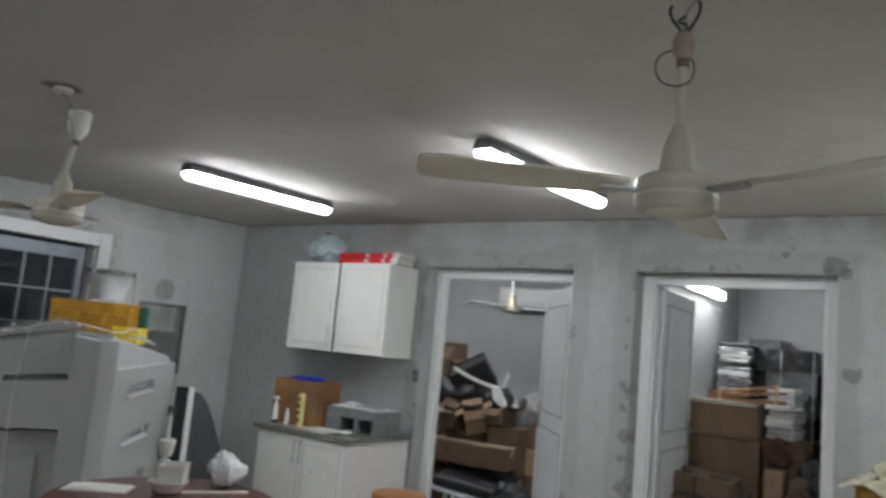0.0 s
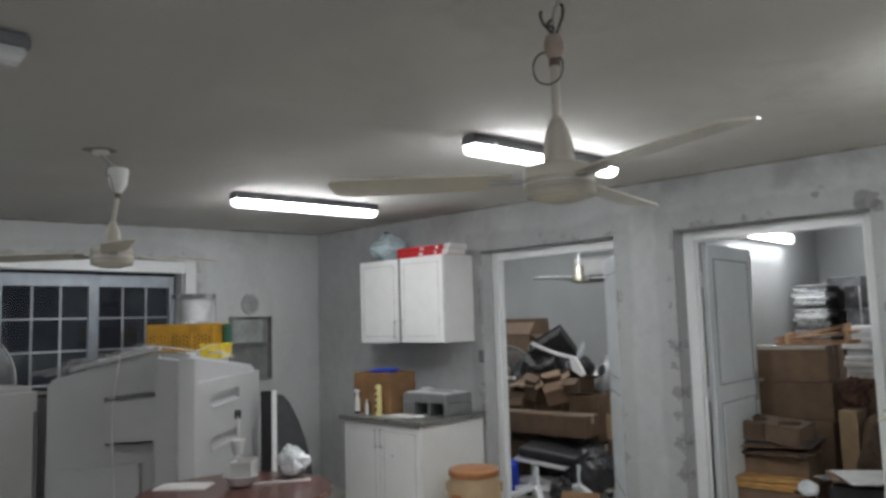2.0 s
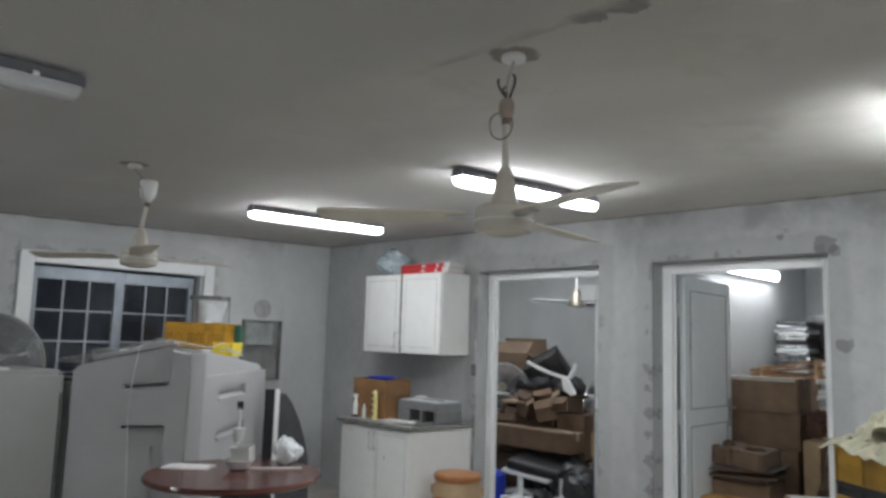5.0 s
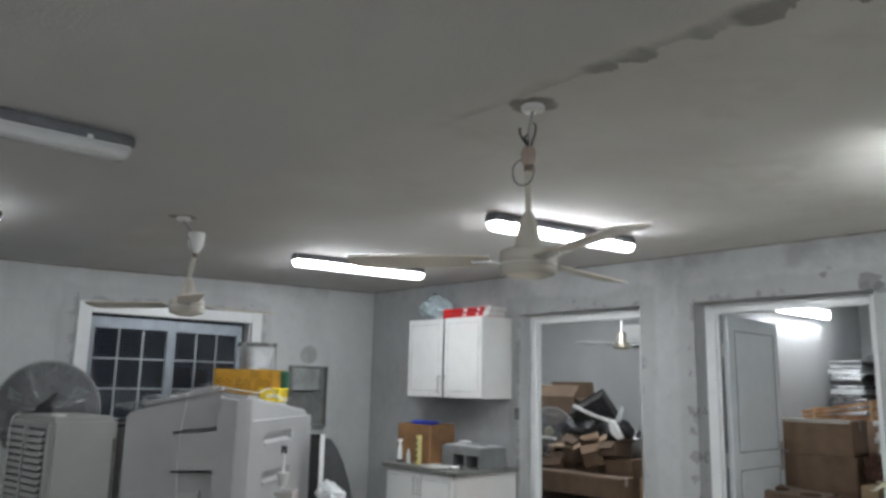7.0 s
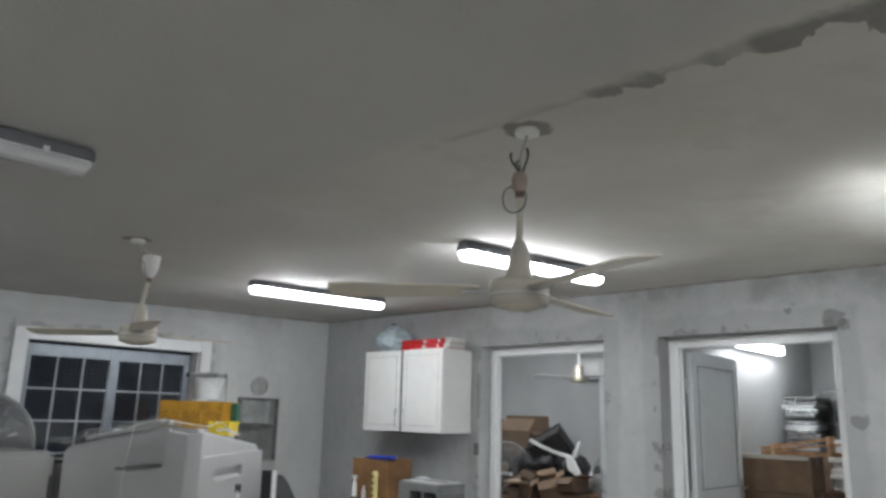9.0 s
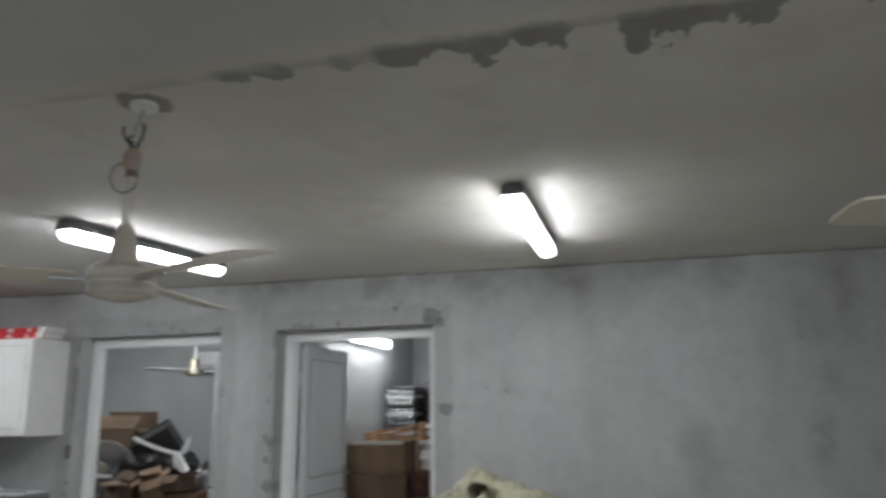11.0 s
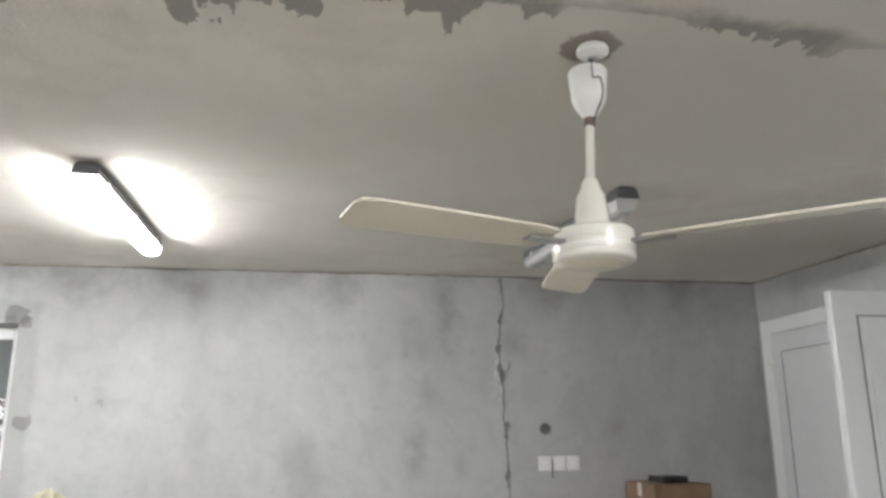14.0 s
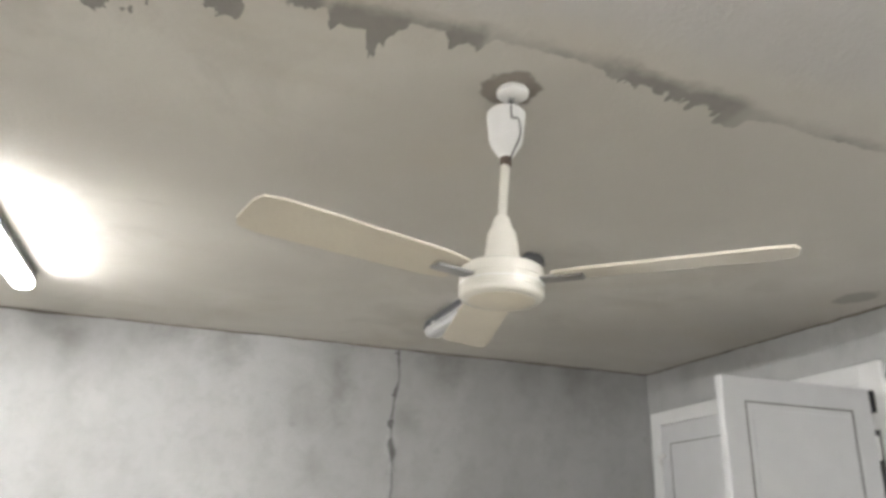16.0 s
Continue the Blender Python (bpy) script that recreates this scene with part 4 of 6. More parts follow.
part("gear_plate", block(0.006, 0.05, -0.19, 0.12, 0.35, 0.57, 0.006), plain("greenish_grey_plate", (0.34, 0.355, 0.35), 0.5), wb)
jb = thing("switch_box", -3.255, N, 1.27, label="small grey mortared switch box beside the doorway", category="switch")
part("plate", block(-0.028, 0.028, -0.008, 0, -0.05, 0.05, 0.004), M_RAW, jb)


# ---- kitchen corner ----
def cabinet_door(parent, x0, x1, z0, z1, y, handle_side, handle_low):
    d = part("door", block(x0, x1, y - 0.02, y, z0, z1, 0.003), M_WHITE, parent)
    part("door_panel", block(x0 + 0.055, x1 - 0.055, y - 0.024, y - 0.019, z0 + 0.06, z1 - 0.06, 0.003), M_WHITE, d)
    # grey lines painted for the soft shade round the door panel
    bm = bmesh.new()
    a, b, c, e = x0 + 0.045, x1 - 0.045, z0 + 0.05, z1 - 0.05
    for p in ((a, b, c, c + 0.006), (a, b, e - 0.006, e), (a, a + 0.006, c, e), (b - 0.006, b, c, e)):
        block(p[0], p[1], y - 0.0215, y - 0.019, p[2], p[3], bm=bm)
    part("moulding_line", bm, plain("moulding_shade", (0.66, 0.66, 0.66), 0.6), d)
    hx = x1 - 0.028 if handle_side > 0 else x0 + 0.028
    hz = z0 + 0.03 if handle_low else z1 - 0.19
    part("handle", sweep([(hx, y - 0.02, hz + 0.01), (hx, y - 0.045, hz + 0.01), (hx, y - 0.045, hz + 0.15), (hx, y - 0.02, hz + 0.15)], 0.006), M_STEEL, d, "slim steel bar handle")
    return d


uc = thing("wall_cabinet", 0, 0, 0, label="white two-door wall cabinet hung on the cement wall", category="cabinet")
part("body", block(-4.338, -3.32, 4.592, N - 0.002, 1.392, 2.100, 0.003), M_WHITE, uc)
# black strip behind the doors darkens the gap as shade would
part("gap", block(-3.852, -3.812, 4.581, 4.593, 1.395, 2.097), M_DARK, uc, "black strip for the shaded gap between the doors")
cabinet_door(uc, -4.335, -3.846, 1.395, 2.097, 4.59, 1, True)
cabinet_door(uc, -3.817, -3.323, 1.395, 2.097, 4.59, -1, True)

lc = thing("base_cabinet", 0, 0, 0, label="white two-door base cabinet standing on the floor", category="cabinet")
part("body", block(-4.145, -3.26, 4.235, N - 0.003, 0.09, 0.787, 0.003), M_WHITE, lc)
part("plinth", block(-4.12, -3.28, 4.295, N - 0.02, 0.0, 0.09), plain("grey_plinth", (0.3, 0.3, 0.29), 0.6), lc)
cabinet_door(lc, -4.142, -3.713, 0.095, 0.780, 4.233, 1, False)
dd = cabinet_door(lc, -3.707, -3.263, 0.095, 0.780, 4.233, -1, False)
part("lock", lathe([(0.0, 0.0), (0.010, 0.0), (0.010, 0.006), (0.0, 0.006)], 14), M_STEEL, dd).matrix_basis = pose(-3.56, 4.213, 0.55, 90, 0, 0)
tagged(part("worktop", block(-4.19, -3.225, 4.19, N - 0.004, 0.789, 0.823, 0.006), M_STONE), "grey speckled stone worktop on the base cabinet", "worktop")


def tray(w, d, h, t):
    """An open-topped box with walls t thick."""
    bm = bmesh.new()
    bmesh.ops.create_cube(bm, size=1.0, matrix=Matrix.LocRotScale((0, 0, h / 2), None, (w, d, h)))
    bm.faces.ensure_lookup_table()
    top = max(bm.faces, key=lambda f: f.calc_center_median().z)
    ring = bmesh.ops.inset_region(bm, faces=[top], thickness=t)
    inner = max((f for f in bm.faces if len(f.verts) == 4 and f.calc_center_median().z > h - 1e-4), key=lambda f: -abs(f.calc_center_median().x) - abs(f.calc_center_median().y))
    down = bmesh.ops.extrude_discrete_faces(bm, faces=[inner])["faces"]
    for v in down[0].verts:
        v.co.z = t
    return bm


def carton(x, y, z, rz, w, d, h, material, label, open_top=False, tape=True, group="", rx=0.0, ry=0.0, flaps=(50, 50, 50, 50)):
    """A cardboard box with its base at z, closed with tape or open with flaps at the angles given (degrees outward)."""
    ob = thing("cardboard_box", x, y, z, rz, label, "box", group, rx, ry)
    t = 0.005
    if open_top:
        bm = tray(w, d, h, t)
        part("body", bm, material, ob)
        for k, ang in enumerate(flaps):
            if ang is None:
                continue
            long = w if k % 2 == 0 else d
            reach = 0.42 * min(w, d)
            f = block(-long / 2 + 0.004, long / 2 - 0.004, 0, t * 0.8, 0, reach)
            off = d / 2 if k % 2 == 0 else w / 2
            m = Matrix.Rotation(radians(90 * k), 4, "Z") @ Matrix.Translation((0, off, h)) @ Matrix.Rotation(radians(-ang), 4, "X")
            bmesh.ops.transform(f, matrix=m, verts=f.verts)
            part("flap", f, material, ob)
    else:
        part("body", block(-w / 2, w / 2, -d / 2, d / 2, 0, h, 0.006), material, ob)
        part("lid_flap", block(-w / 2 + 0.003, w / 2 - 0.003, -d / 2 + 0.003, -0.002, h - 0.001, h + 0.003, 0.001), material, ob)
        part("lid_flap", block(-w / 2 + 0.003, w / 2 - 0.003, 0.002, d / 2 - 0.003, h - 0.001, h + 0.003, 0.001), material, ob)
        if tape:
            bm = block(-w / 2 - 0.001, w / 2 + 0.001, -0.025, 0.025, h + 0.003, h + 0.004)
            for s in (-1, 1):
                block(s * (w / 2), s * (w / 2 + 0.0015), -0.025, 0.025, h - 0.07, h + 0.004, bm=bm)
            part("tape", bm, M_TAPE, ob, "shiny packing tape")
    return ob


def bag(name, x, y, z, w, d, h, material, label, seed, tie=None, rough=1.0):
    ob = thing(name, x, y, z, label=label, category="bag")
    bm = bmesh.new()
    bmesh.ops.create_icosphere(bm, subdivisions=4, radius=0.5)
    for v in bm.verts:
        k = 1.0 - 0.45 * max(0, v.co.z) * 2 * (1 if tie else 0.3)
        v.co = Vector((v.co.x * w * k, v.co.y * d * k, (v.co.z + 0.5) * h))
    crumple(bm, 0.10 * rough * min(w, h), 9.0 / max(w, h) * 0.35, seed)
    crumple(bm, 0.045 * rough * min(w, h), 30.0 / max(w, h) * 0.35, seed + 3)
    low = min(v.co.z for v in bm.verts)
    for v in bm.verts:
        v.co.z = max(v.co.z - low - 0.01, 0.0)
    part("body", bm, material, ob)
    if tie:
        part("knot", lathe([(0.0, h * 0.93), (0.02, h * 0.95), (0.03, h * 1.03), (0.012, h * 1.07), (0.0, h * 1.06)], 10), tie, ob, "dark knotted top")
    return ob


# on the wall cabinet
bag("plastic_bag", -4.13, 4.72, 2.101, 0.38, 0.26, 0.25, M_BAGBLUE, "pale blue knotted plastic bag on the wall cabinet", 2.0, M_DARK, 1.7)
for k, dz in enumerate((0.0, 0.043)):
    rb = thing("flat_carton", -3.60 + 0.01 * k, 4.72, 2.101 + dz, 1.5 * k, "long flat red carton with white marks on the wall cabinet", "box", "red cartons")
    part("body", block(-0.30, 0.30, -0.10, 0.10, 0, 0.041, 0.002), M_RED, rb)
    part("end_label", block(0.235, 0.302, -0.102, 0.102, 0.001, 0.042, 0.002), M_PAPER, rb)
    for mx in (-0.02, 0.0, 0.16):
        part("mark", block(mx - 0.012, mx + 0.012, -0.1025, -0.099, 0.008, 0.033), M_PAPER, rb)

# on the worktop
carton(-3.985, 4.52, 0.824, 4, 0.42, 0.30, 0.335, M_BOX, "open brown cardboard box on the worktop", True, flaps=(None, 178, None, 176))
basin = thing("basin", -3.985, 4.52, 1.06, label="blue plastic basin in the cardboard box", category="basin")
part("body", lathe([(0.0, 0.0), (0.09, 0.0), (0.126, 0.105), (0.138, 0.112), (0.134, 0.118), (0.121, 0.108), (0.085, 0.006), (0.0, 0.006)], 32), M_BLUE, basin, smooth=True)
tube = thing("sealant_tube", -3.825, 4.31, 0.824, label="yellow sealant tube with dark lettering standing on the worktop", category="tube")
part("body", lathe([(0.0, 0.0), (0.026, 0.0), (0.026, 0.235), (0.02, 0.245), (0.0, 0.245)], 20), plain("pale_yellow_card", (0.72, 0.62, 0.26), 0.5), tube, smooth=True)
for k in range(4):
    part("lettering", block(-0.010, 0.012, -0.0275, -0.0255, 0.04 + 0.05 * k, 0.065 + 0.05 * k), M_DARK, tube)
spray = thing("spray_bottle", -4.113, 4.330, 0.824, label="small white spray bottle with a dark foot", category="bottle")
part("body", lathe([(0.0, 0.0), (0.024, 0.0), (0.024, 0.03), (0.022, 0.11), (0.012, 0.15), (0.012, 0.17), (0.0, 0.17)], 18), M_WHITE, spray, smooth=True)
part("foot", lathe([(0.0, 0.0), (0.026, 0.0), (0.026, 0.02), (0.0, 0.02)], 18), M_DARK, spray)
part("nozzle", block(-0.03, 0.02, -0.012, 0.012, 0.168, 0.195, 0.004), M_PVC, spray)
gl = thing("small_bottle", -3.965, 4.31, 0.824, label="small beige bottle on the worktop", category="bottle")
part("body", lathe([(0.0, 0.0), (0.018, 0.0), (0.018, 0.08), (0.009, 0.10), (0.009, 0.12), (0.0, 0.12)], 16), M_PAPER, gl, smooth=True)
pr = thing("metal_tray_box", -3.501, 4.653, 0.824, -2, "grey plastic machine housing with two dark openings", "machine")
part("body", block(-0.25, 0.25, -0.15, 0.15, 0.10, 0.17, 0.01), M_PRINTER, pr)
part("rear", block(-0.25, 0.25, 0.0, 0.15, 0.0, 0.10, 0.004), M_PRINTER, pr)
for a, b in ((-0.25, -0.10), (0.045, 0.07), (0.225, 0.25)):
    part("leg", block(a, b, -0.15, 0.0, 0.0, 0.10, 0.003), M_PRINTER, pr)
for a, b in ((-0.10, 0.045), (0.07, 0.225)):
    part("opening", block(a, b, -0.01, 0.0, 0.004, 0.098), M_DARK, pr, "dark opening")
part("tray", block(-0.22, 0.22, -0.13, 0.13, 0.17, 0.178, 0.002), M_CLEAR, pr, "frosted top tray")
part("bar", block(-0.12, 0.20, -0.02, 0.0, 0.178, 0.19, 0.004), M_STEEL, pr)
bag("plastic_bag", -3.631, 4.673, 0.994, 0.16, 0.10, 0.045, M_BAG, "crumpled white plastic bag on a machine housing", 5.0)
ps = thing("paper_sheets", -3.631, 4.343, 0.824, -12, "loose white paper sheets on the worktop", "paper")
for k in range(3):
    part("sheet", block(-0.15, 0.15, -0.09, 0.09, 0.002 + 0.003 * k, 0.004 + 0.003 * k), M_PAPER, ps).matrix_basis = pose(0.02 * k, 0.01 * k, 0, 0, 0, 7 * k)
saucer = thing("saucer", -3.391, 4.333, 0.824, label="small white saucer on the worktop", category="dish")
part("body", lathe([(0.0, 0.0), (0.03, 0.0), (0.05, 0.022), (0.047, 0.024), (0.028, 0.006), (0.0, 0.006)], 22), M_WHITE, saucer, smooth=True)

# plastic drum in front of the doorway
pail = thing("plastic_drum", -2.927, 4.428, 0.000, label="tan plastic drum with an orange lid on the floor", category="drum")
part("body", lathe([(0.0, 0.0), (0.172, 0.0), (0.190, 0.04), (0.196, 0.22), (0.190, 0.40), (0.168, 0.445), (0.0, 0.445)], 36), M_PAIL, pail, smooth=True)
part("lid", lathe([(0.0, 0.502), (0.13, 0.502), (0.176, 0.496), (0.186, 0.484), (0.186, 0.452), (0.16, 0.44), (0.0, 0.44)], 36), M_ORANGE, pail, "orange screw lid", smooth=True)
for k in range(2):
    part("lug", block(-0.022, 0.022, -0.012, 0.012, -0.035, 0.035, 0.006), M_PAIL, pail).matrix_basis = pose(0.195 * math.cos(radians(215 + 180 * k)), 0.195 * math.sin(radians(215 + 180 * k)), 0.37, 0, 0, 305)
part("label_patch", block(-0.04, 0.04, -0.2, -0.186, 0.27, 0.34, 0.004), M_ORANGE, pail)

# ---- round table ----
tb = thing("round_table", -2.580, 2.287, 0.000, label="round reddish-brown table on dark legs", category="table")
part("tabletop", lathe([(0.0, 0.729), (0.455, 0.729), (0.472, 0.739), (0.475, 0.752), (0.466, 0.765), (0.0, 0.765)], 56), M_TABLE, tb, smooth=True)
part("pedestal", block(-0.05, 0.15, -0.05, 0.15, 0.03, 0.707, 0.004), M_DARK, tb, "black square pedestal")
part("top_plate", block(-0.26, 0.26, -0.26, 0.26, 0.707, 0.729, 0.003), M_DARK, tb)
part("foot_plate", block(-0.27, 0.27, -0.27, 0.27, 0.0, 0.03, 0.004), M_DARK, tb)
TZ = 0.766
pp = thing("paper_sheets", -2.87, 2.17, TZ, 40, "flat white paper sheets on the round table", "paper")
part("sheet", block(-0.14, 0.13, -0.08, 0.075, 0.0, 0.003), M_PAPER, pp)
part("sheet", block(-0.10, 0.12, -0.07, 0.08, 0.0035, 0.006), M_PAPER, pp)
pl = thing("bowl", -2.66, 2.36, TZ, label="shallow pale bowl with a dark foot on the round table", category="bowl")
part("body", lathe([(0.0, 0.006), (0.05, 0.006), (0.078, 0.040), (0.088, 0.052), (0.084, 0.054), (0.070, 0.040), (0.044, 0.014), (0.0, 0.012)], 32), M_WHITE, pl, smooth=True)
part("foot", lathe([(0.0, 0.0), (0.048, 0.0), (0.050, 0.008), (0.0, 0.008)], 28), M_GREYDARK, pl, "dark foot ring")
cu = thing("square_tub", -2.655, 2.385, TZ + 0.040, 35, "square white plastic tub standing in a bowl", "tub", rx=3, ry=-4)
bm = tray(0.115, 0.09, 0.085, 0.004)
for v in bm.verts:
    k = 0.86 + 0.14 * v.co.z / 0.085
    v.co.x, v.co.y = v.co.x * k, v.co.y * k
part("body", bm, M_PAPER, cu)
part("lip", block(-0.062, 0.062, -0.050, -0.045, 0.078, 0.086, 0.002), M_PAPER, cu)
bo = thing("pump_dispenser", -2.79, 2.425, TZ, 30, "white pump dispenser with a clear body and grey nozzle", "dispenser")
part("body", lathe([(0.0, 0.0), (0.034, 0.0), (0.036, 0.010), (0.034, 0.10), (0.020, 0.120), (0.0, 0.120)], 22), M_CLEAR, bo, smooth=True)
part("cap", lathe([(0.0, 0.135), (0.026, 0.135), (0.038, 0.205), (0.034, 0.210), (0.0, 0.210)], 18), M_PAPER, bo, "white flared cap", smooth=True)
part("stem", lathe([(0.0, 0.118), (0.008, 0.118), (0.007, 0.33), (0.0, 0.33)], 10), M_PVC, bo)
for dx in (-0.010, 0.010):
    part("nozzle", block(dx - 0.006, dx + 0.006, -0.008, 0.008, 0.318, 0.362, 0.002), M_GREYDARK, bo)
bag("plastic_bag", -2.66, 2.68, TZ, 0.20, 0.16, 0.14, M_BAG, "crumpled white plastic bag on the round table", 8.0, rough=1.9)
kn = thing("plastic_knife", -2.55, 2.53, TZ, 60, "white plastic cutlery on the round table", "cutlery")
part("body", outline([(-0.14, -0.010), (0.0, -0.008), (0.14, -0.016), (0.15, 0.0), (0.14, 0.012), (0.0, 0.008), (-0.14, 0.010)], 0.0, 0.008), M_PAPER, kn)

# ---- air coolers ----
ac = thing("air_cooler", -4.152, 1.935, 0.000, 40.7, "large grey plastic evaporative air cooler with a moulded front", "air cooler")
DEEP = 1.28
bm = outline([(0.0, 0.09), (0.0, 1.262), (0.03, 1.282), (0.64, 1.425), (0.74, 1.425), (0.885, 1.405), (0.885, 0.09), (0.74, 0.09)], 0.0, DEEP, "y")
for v in bm.verts:
    if v.co.y > 1.0 and v.co.z > 1.0:
        v.co.z -= 0.135
    if v.co.y < 0.01 and v.co.x > 0.88:
        v.co.y = 0.03
bmesh.ops.bevel(bm, geom=bm.edges[:], offset=0.018, segments=3, affect="EDGES")
part("body", bm, M_COOLER, ac, smooth=True)
fr = outline([(0.735, 1.395), (0.735, 1.165), (0.405, 1.140), (0.417, 0.905), (0.725, 0.930), (0.738, 0.11), (0.865, 0.11), (0.865, 1.375)], -0.120, 0.004, "y", 0.008)
part("front_moulding", fr, M_COOLER, ac)
part("recessed_panel", outline([(0.025, 0.11), (0.712, 0.11), (0.702, 0.900), (0.388, 0.876), (0.376, 1.166), (0.711, 1.194), (0.711, 1.405), (0.025, 1.252)], -0.040, 0.004, "y", 0.004), M_COOLER, ac)
part("lower_moulding", outline([(0.08, 0.12), (0.08, 0.745), (0.61, 0.780), (0.62, 0.12)], -0.062, -0.036, "y", 0.006), M_COOLER, ac)
side = wall_with_holes("side_panel", "y", -0.03, 1.262, 0.095, 1.232, 0.880, 0.925, [(0.24, 0.80, 1.06, 1.145), (0.24, 0.80, 0.79, 0.875), (0.24, 0.80, 0.52, 0.605), (0.24, 0.80, 0.25, 0.335)], M_COOLER, "")
side.parent = ac
del side["kind"]
for z in (1.06, 0.79, 0.52, 0.25):
    part("louvre", outline([(0.886, z + 0.002), (0.886, z + 0.030), (0.932, z + 0.010), (0.932, z - 0.006), (0.926, z - 0.006)], 0.25, 0.79, "y"), M_COOLER, ac)
part("corner_moulding", outline([(0.862, -0.119), (0.905, -0.060), (0.926, -0.028), (0.926, 0.02), (0.862, 0.02)], 0.11, 1.385, "z", 0.004), M_COOLER, ac)
part("side_strip", block(-0.085, -0.022, 0.05, 0.30, 0.10, 1.165, 0.004), M_COOLER2, ac, "recessed beige-grey side strip")
# black blocks stand in for the shade in this gap and the slots
part("slot", block(-0.022, -0.002, 0.04, 0.20, 0.10, 1.165), M_DARK, ac, "black strip for a shaded slot beside the front")
for z in (1.168, 1.205):
    part("slot", block(-0.085, -0.002, 0.055, 0.20, z, z + 0.018), M_DARK, ac, "black strip for a shaded slot beside the front")
part("slot_bar", block(-0.085, -0.002, 0.05, 0.20, 1.187, 1.204, 0.002), M_COOLER2, ac)
part("base", block(0.04, 0.86, 0.06, 1.20, 0.05, 0.10), M_GREYDARK, ac)
for cx, cy in ((0.08, 0.10), (0.80, 0.10), (0.08, 1.14), (0.80, 1.14)):
    part("castor", lathe([(0.0, -0.018), (0.04, -0.018), (0.045, 0.0), (0.04, 0.018), (0.0, 0.018)], 16), M_DARK, ac).matrix_basis = pose(cx, cy, 0.045, 90, 0, 0)
part("lid_ridge", outline([(0.10, 1.315), (0.62, 1.436), (0.60, 1.458), (0.12, 1.345)], 0.05, 0.12, "y", 0.006), M_COOLER, ac)
sheet = bmesh.new()
bmesh.ops.create_grid(sheet, x_segments=40, y_segments=24, size=0.5)
for v in sheet.verts:
    u, w = v.co.x, v.co.y
    lift = 0.030 * noise.noise(Vector((u * 7, w * 9, 3))) + 0.022 * abs(noise.noise(Vector((u * 17, w * 13, 5))))
    v.co = Vector((0.24 + 0.70 * u, 0.24 + 0.50 * w, 1.342 + 0.17 * u - 0.05 * w + 0.022 + lift))
part("wrapping", sheet, M_FILM, ac, "loose clear plastic wrap over the top", smooth=True)
part("top_rim", outline([(0.30, 1.352), (0.70, 1.440), (0.70, 1.462), (0.30, 1.372)], -0.02, 0.03, "y", 0.004), M_COOLER, ac)
part("cap", lathe([(0.0, 1.37), (0.03, 1.37), (0.03, 1.392), (0.0, 1.396)], 18, 0.34, 0.02), M_BAG, ac)
part("cord", sweep(spline([(0.46, -0.02, 1.41), (0.475, -0.055, 1.37), (0.48, -0.125, 1.16), (0.475, -0.126, 0.92), (0.48, -0.10, 0.6), (0.48, -0.08, 0.2)]), 0.0028, 6), M_WIRE, ac, "thin white cord hanging over the front")
part("cord", sweep(spline([(0.42, -0.02, 1.40), (0.50, 0.05, 1.44), (0.62, 0.10, 1.46), (0.72, 0.20, 1.44), (0.80, 0.35, 1.42), (0.84, 0.5, 1.45), (0.86, 0.6, 1.40), (0.90, 0.75, 1.36), (0.90, 0.62, 1.37), (0.86, 0.5, 1.40)]), 0.004, 6), M_WIRE, ac, "white cord lying loose on the top")

loop = [(0.84 + 0.05 * math.cos(0.5 * k), 0.52 + 0.09 * math.sin(0.5 * k) + 0.01 * k, 1.395 + 0.012 * math.sin(0.9 * k)) for k in range(14)]
part("cord", sweep(spline(loop, 3), 0.004, 6), M_WIRE, ac, "white cord coiled loosely on the top")

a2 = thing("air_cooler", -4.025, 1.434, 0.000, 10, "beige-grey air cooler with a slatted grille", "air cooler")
bm = block(-0.65, 0.0, 0.0, 0.46, 0.07, 1.25)
bmesh.ops.bevel(bm, geom=bm.edges[:], offset=0.035, segments=4, affect="EDGES")
part("body", bm, M_COOLER2, a2, smooth=True)
# near-black sheet on the solid body, for the shade behind the slats
part("grille_back", block(-0.59, -0.06, -0.006, 0.002, 0.55, 1.175), M_DEEPSHADE, a2)
for k in range(14):
    z = 0.57 + 0.043 * k
    part("slat", outline([(-0.03, z), (-0.024, z + 0.026), (0.0, z + 0.03), (0.0, z + 0.022)], -0.59, -0.06, "x"), M_COOLER2, a2)
part("hanging_cord", sweep(spline([(-0.50, 0.02, 1.252), (-0.505, -0.04, 1.22), (-0.51, -0.045, 1.0), (-0.515, -0.042, 0.75), (-0.50, -0.045, 0.6)]), 0.004, 6), M_WIRE, a2, "pale cord hanging over the grille")
part("grille_bar", block(-0.32, -0.30, -0.034, 0.0, 0.55, 1.185), M_COOLER2, a2)
part("top_knob", block(-0.16, -0.06, 0.06, 0.12, 1.249, 1.267, 0.006), M_PAPER, a2)
part("plinth", block(-0.58, -0.04, 0.04, 0.42, 0.0, 0.07), M_GREYDARK, a2)
# dark strip painted on as the shade between the two coolers
part("edge_strip", block(0.002, 0.01, 0.42, 0.44, 0.1, 1.1), M_DEEPSHADE, a2)


